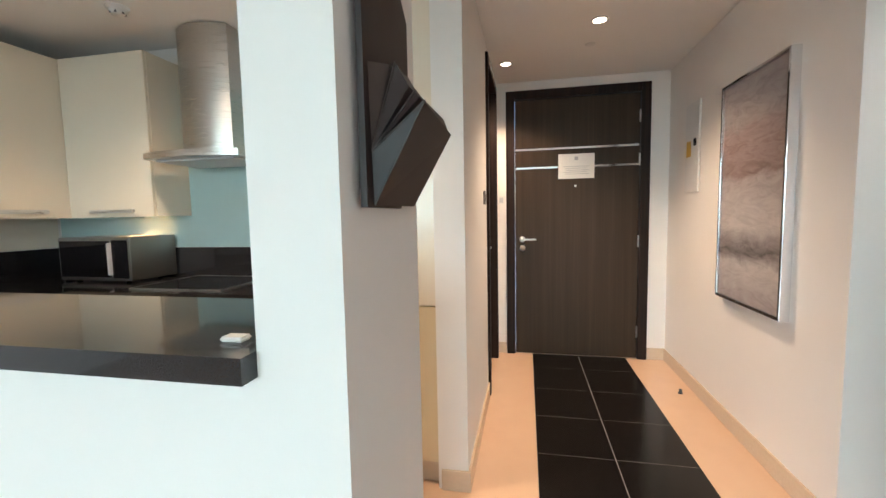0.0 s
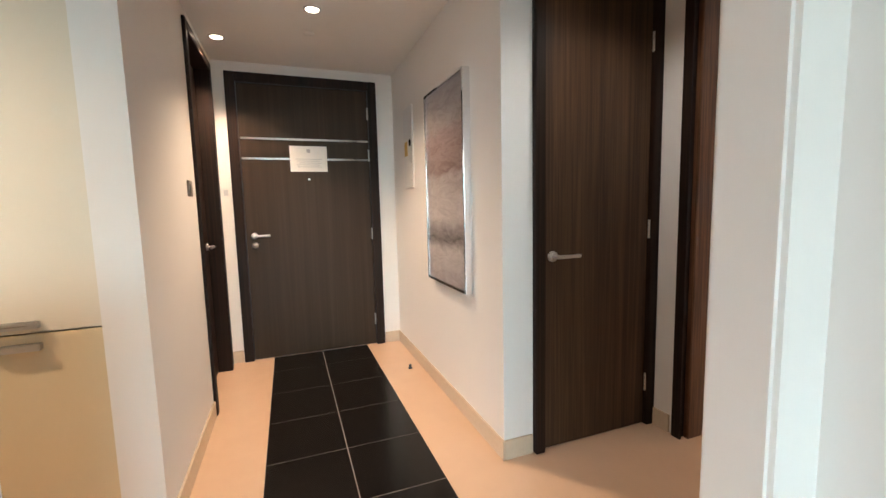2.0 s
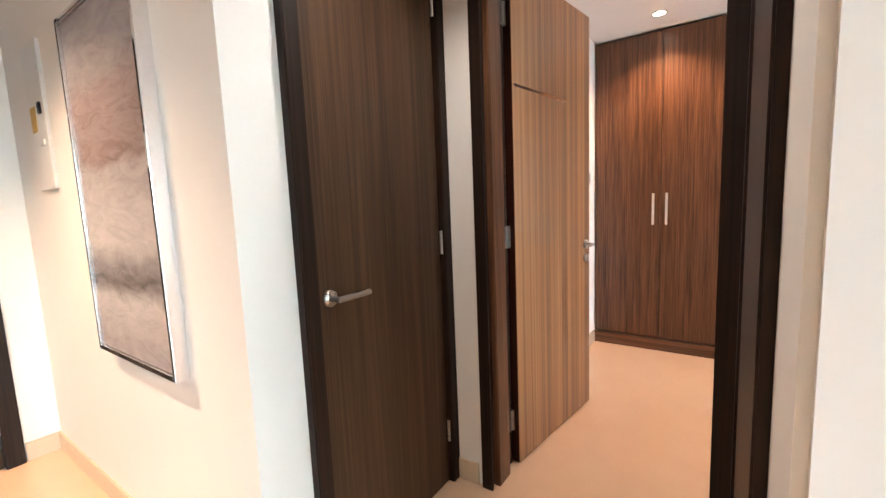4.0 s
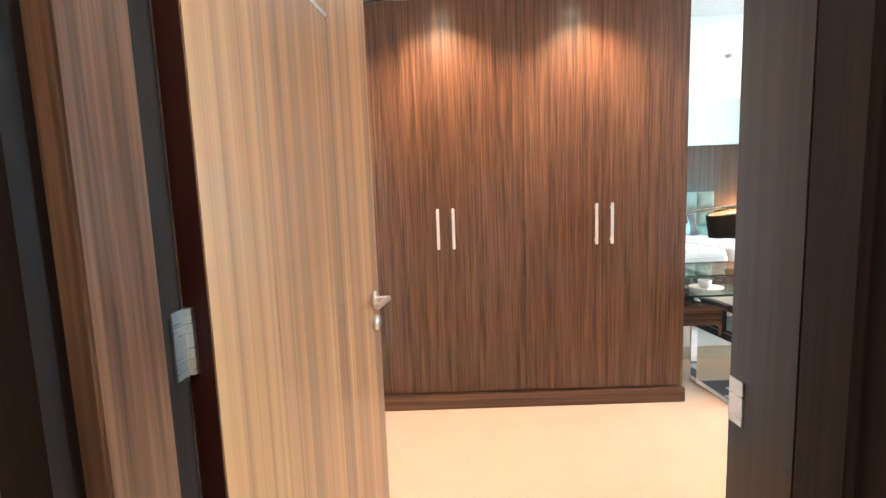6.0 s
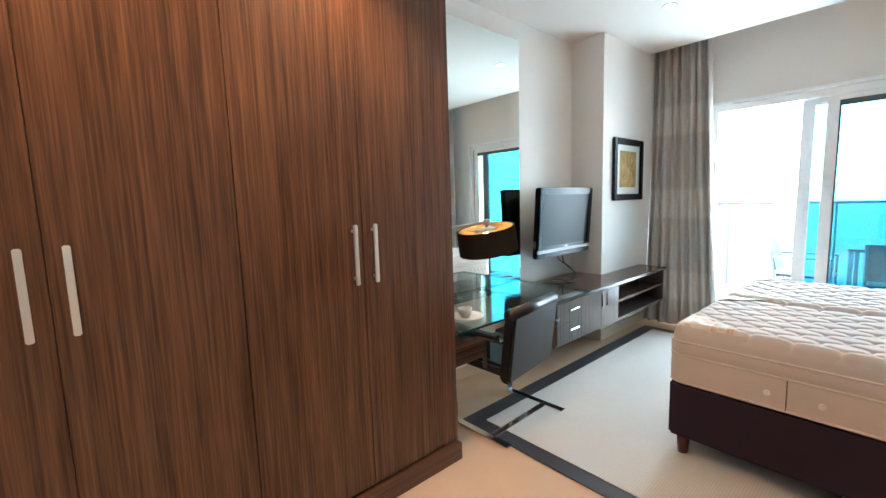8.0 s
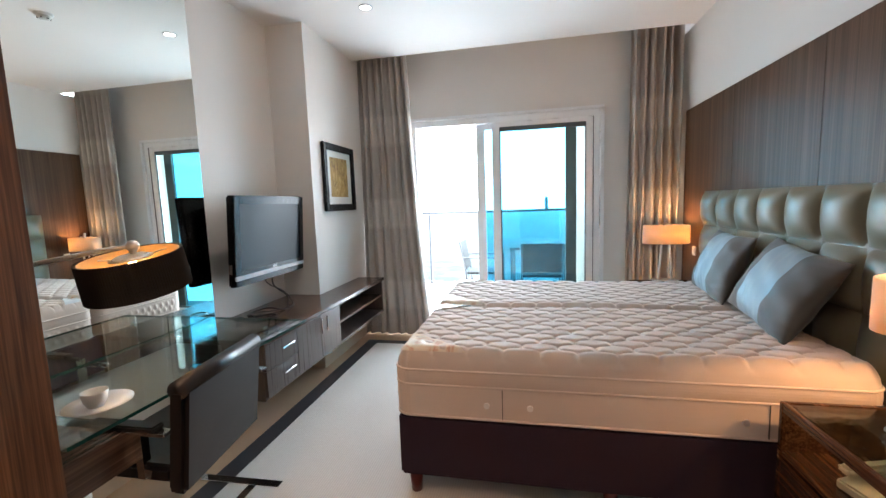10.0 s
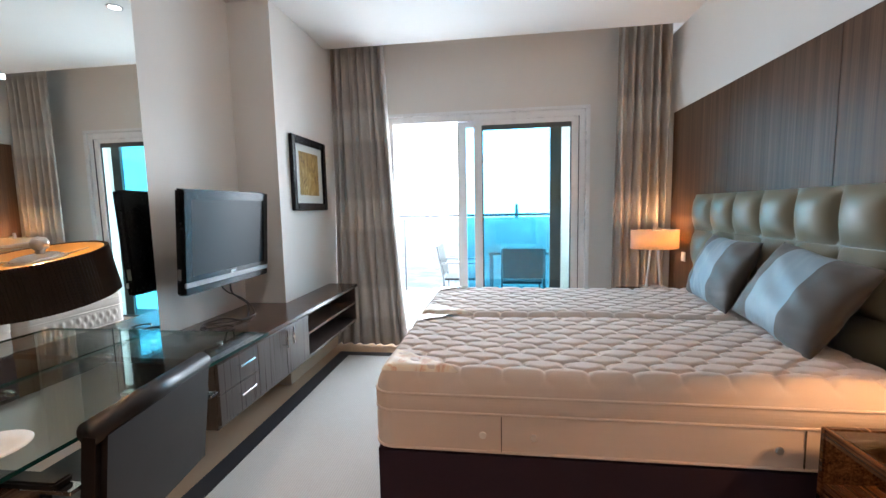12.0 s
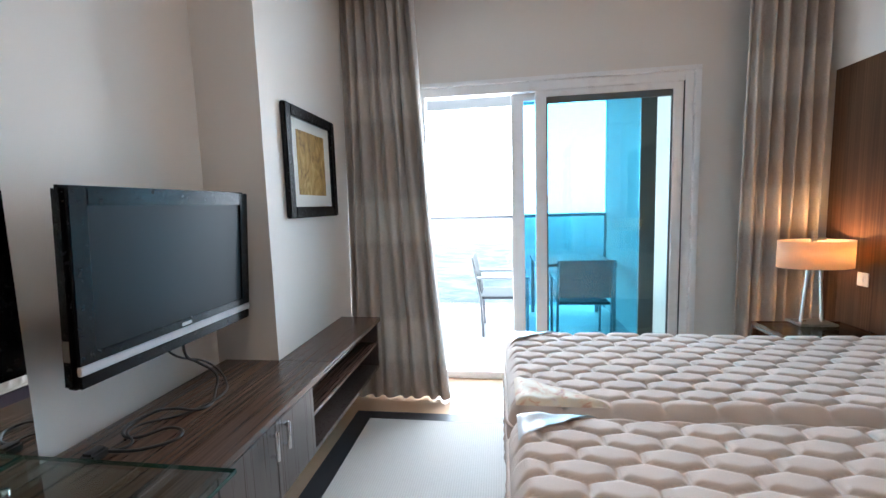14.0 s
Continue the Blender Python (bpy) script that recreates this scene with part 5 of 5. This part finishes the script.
# ---- bedroom: balcony door ----
win = tagged(thing("window_1", "white sliding balcony door, half open, blue tinted panes", "window"), kind="structure")
wy0, wy1 = -3.93, -3.838
part("frame", boxes((2.485, 2.545, wy0, wy1, 0.0, 2.215), (4.345, 4.400, wy0, wy1, 0.0, 2.215), (2.545, 4.345, wy0, wy1, 2.150, 2.215), (2.545, 4.345, wy0, wy1, 0.0, 0.06), bevel=0.004), ALU, win)
part("trim", boxes((2.445, 2.484, -3.850, -3.815, 0.0, 2.2145), (4.401, 4.430, -3.850, -3.815, 0.0, 2.2145), (2.445, 4.430, -3.850, -3.815, 2.2155, 2.245), bevel=0.003), ALU, win)
fixed = part("fixed_sash", boxes((2.547, 2.610, -3.885, -3.842, 0.062, 2.148), (3.464, 3.542, -3.885, -3.842, 0.062, 2.148), (2.610, 3.464, -3.885, -3.842, 2.105, 2.148), (2.610, 3.464, -3.885, -3.842, 0.062, 0.135), bevel=0.004), ALU, win, "white sash frame")
part("gasket", boxes((2.610, 2.622, -3.867, -3.857, 0.135, 2.105), (3.452, 3.464, -3.867, -3.857, 0.135, 2.105), (2.622, 3.452, -3.872, -3.850, 2.060, 2.105), (2.622, 3.452, -3.872, -3.850, 0.135, 0.155)), WINSEAL, fixed, "dark rubber gasket")
p = part("pane", boxes((2.622, 3.452, -3.866, -3.860, 0.155, 2.060)), PALETINT, fixed, "pale green glass")
p.visible_shadow = False
slide = part("sliding_sash", boxes((3.622, 3.712, -3.932, -3.890, 0.062, 2.148), (2.806, 3.622, -3.932, -3.890, 2.095, 2.148), (2.806, 3.622, -3.932, -3.890, 0.062, 0.125), bevel=0.004), ALU, win, "white sliding sash slid open")
p = part("pane", boxes((2.806, 3.622, -3.914, -3.908, 0.125, 2.095)), TINT, slide, "blue tinted glass")
p.visible_shadow = False
part("end_stile", boxes((2.698, 2.805, -3.932, -3.890, 0.062, 2.148), bevel=0.004), WINSEAL, slide, "dark trailing stile")
part("pull", boxes((3.640, 3.665, -3.890, -3.872, 0.95, 1.20), bevel=0.005), ALU, slide, "white pull handle")
# thin dark strip laid on the frame as the shadow line beside the sash
part("shadow_strip", boxes((2.5415, 2.5475, -3.850, -3.8362, 0.06, 2.15)), WINSEAL, win, "dark strip drawn as the shadow line beside the sash")
part("threshold", boxes((2.47, 4.43, -4.06, -3.835, 0.001, 0.03), bevel=0.004), ALU, win)

lwin = tagged(thing("window_2", "wide white living room window", "window"), kind="structure")
part("frame", boxes((-2.2, -2.12, -4.0, -3.90, 0.0, 2.35), (1.32, 1.4, -4.0, -3.90, 0.0, 2.35), (-0.44, -0.36, -4.0, -3.90, 0.0, 2.35), (-2.12, -0.44, -4.0, -3.90, 2.27, 2.35), (-0.36, 1.32, -4.0, -3.90, 2.27, 2.35)), ALU, lwin)
# unseen panes, tinted this dark to cut the daylight that reaches the hall
for x0, x1 in ((-2.12, -0.44), (-0.36, 1.32)):
    p = part("pane", boxes((x0, x1, -3.953, -3.947, 0.0, 2.27)), LIVINGTINT, lwin, "tinted glass")
    p.visible_shadow = False

# ---- outside ----
structure("balcony_floor", boxes((-3.6, 6.0, -6.35, -4.06, -0.25, -0.03)), BALCONYTILE, "pale tiled balcony floor", "balcony floor")
structure("balcony_soffit", boxes((-3.6, 6.0, -6.35, -4.05, 2.62, 2.85)), OUTWALL, "pale rendered balcony soffit", "ceiling")
structure("wall_balcony_end", boxes((2.25, 2.47, -6.3, -4.06, -0.03, 2.62)), OUTWALL, "pale rendered wall closing the balcony", "wall")
rail = thing("balcony_railing", "glass balcony railing with a dark top rail", "railing")
part("top_rail", boxes((2.47, 6.0, -6.28, -6.23, 1.165, 1.205), bevel=0.005), OUTFRAME, rail)
for k in range(3):
    p = part("pane", boxes((2.50 + 1.17 * k, 3.64 + 1.17 * k, -6.26, -6.25, 0.02, 1.16)), CLEAR, rail, "clear glass")
    p.visible_shadow = False
for k in range(4):
    part("post", boxes((2.47 + 1.165 * k, 2.495 + 1.165 * k, -6.275, -6.235, -0.03, 1.165)), OUTFRAME, rail)


def outdoor_chair(m):
    c = thing("outdoor_chair", "dark mesh outdoor armchair with grey frame", "chair", m, "balcony chairs")
    for s in (-1, 1):
        y = 0.25 * s
        part("leg", rod((0.24, y, 0), (0.24, y, 0.62), 0.013, 10), OUTFRAME, c)
        part("leg", rod((-0.22, y, 0), (-0.24, y, 0.42), 0.013, 10), OUTFRAME, c)
        part("back_post", rod((-0.24, y, 0.42), (-0.32, y, 0.84), 0.013, 10), OUTFRAME, c)
        part("armrest", boxes((-0.28, 0.26, y - 0.022, y + 0.022, 0.615, 0.635), bevel=0.004), OUTFRAME, c)
    part("seat", boxes((-0.23, 0.25, -0.24, 0.24, 0.40, 0.425), bevel=0.006), OUTMESH, c)
    part("backrest", sheet3([(-0.245, -0.24, 0.47), (-0.245, 0.24, 0.47), (-0.325, 0.24, 0.84), (-0.325, -0.24, 0.84)], 0.015), OUTMESH, c)
    return c


c1 = outdoor_chair(pose(3.78, -5.22, -0.03, 0, 0, 180))
copy_thing(c1, pose(3.02, -4.98, -0.03, 0, 0, -90))
table = thing("balcony_table", "square dark outdoor table with slim legs", "table", pose(3.02, -5.62, -0.03))
part("tabletop", boxes((-0.42, 0.42, -0.42, 0.42, 0.70, 0.73), bevel=0.004), OUTMESH, table)
for sx in (-1, 1):
    for sy in (-1, 1):
        part("leg", boxes((0.39 * sx - 0.02, 0.39 * sx + 0.02, 0.39 * sy - 0.02, 0.39 * sy + 0.02, 0.0, 0.70)), OUTFRAME, table)

bm = bmesh.new()
bmesh.ops.create_grid(bm, x_segments=1, y_segments=1, size=4500)
ground = structure("ground", bm, CITY, "hazy low city spread out to the horizon", "ground")
ground.location = (0, 0, -75)


def haze_build(nt, b):
    v = mapped(nt)
    sep = nt.nodes.new("ShaderNodeSeparateXYZ")
    nt.links.new(v, sep.inputs[0])
    mr = node(nt, "ShaderNodeMapRange", **{"From Min": -80.0, "From Max": 900.0})
    nt.links.new(sep.outputs["Z"], mr.inputs["Value"])
    col = ramp(nt, mr.outputs[0], [(0.0, (0.72, 0.84, 0.92)), (0.08, (0.86, 0.93, 0.97)), (0.4, (0.92, 0.96, 1.0)), (1.0, (0.70, 0.84, 1.0))])
    b.inputs["Base Color"].default_value = (0, 0, 0, 1)
    nt.links.new(col, b.inputs["Emission Color"])
    b.inputs["Emission Strength"].default_value = 10.5


HAZE = material("bright_hazy_sky", haze_build)
structure("backdrop", boxes((-4400, 4400, -3020, -3000, -78, 1800)), HAZE, "bright hazy sky over the far horizon", "backdrop")
tower = thing("tower", "faint pale tower on the far horizon", "building", pose(-107, -2600, -75))
part("shaft", prism([(-11, 0), (11, 0), (9, 82), (0, 98), (-9, 82)], "y", -20, 20), OUTWALL, tower)

# ---- hall floor tiles ----
bm = boxes((0.288, 1.083, 0.80, 3.748, 0.0004, 0.0022))
grout = part("grout", bm, GROUT, FLOOR_OB, "pale grout")
tile_mesh = None
ys = [3.745 - 0.335] + [3.41 - 0.424 * k for k in range(1, 7)]
for i, x in enumerate((0.290, 0.6885)):
    prev = 3.746
    for y in ys:
        d = prev - y - 0.005
        if abs(d - 0.419) < 0.001 and tile_mesh:
            ob = new("tile", tile_mesh)
        else:
            bm = boxes((0, 0.3935, 0, d, 0.0022, 0.0036))
            ob = mesh_object("tile", bm, BLACKTILE)
            if abs(d - 0.419) < 0.001:
                tile_mesh = ob.data
        ob.parent = FLOOR_OB
        ob.location = (x, y, 0)
        prev = y
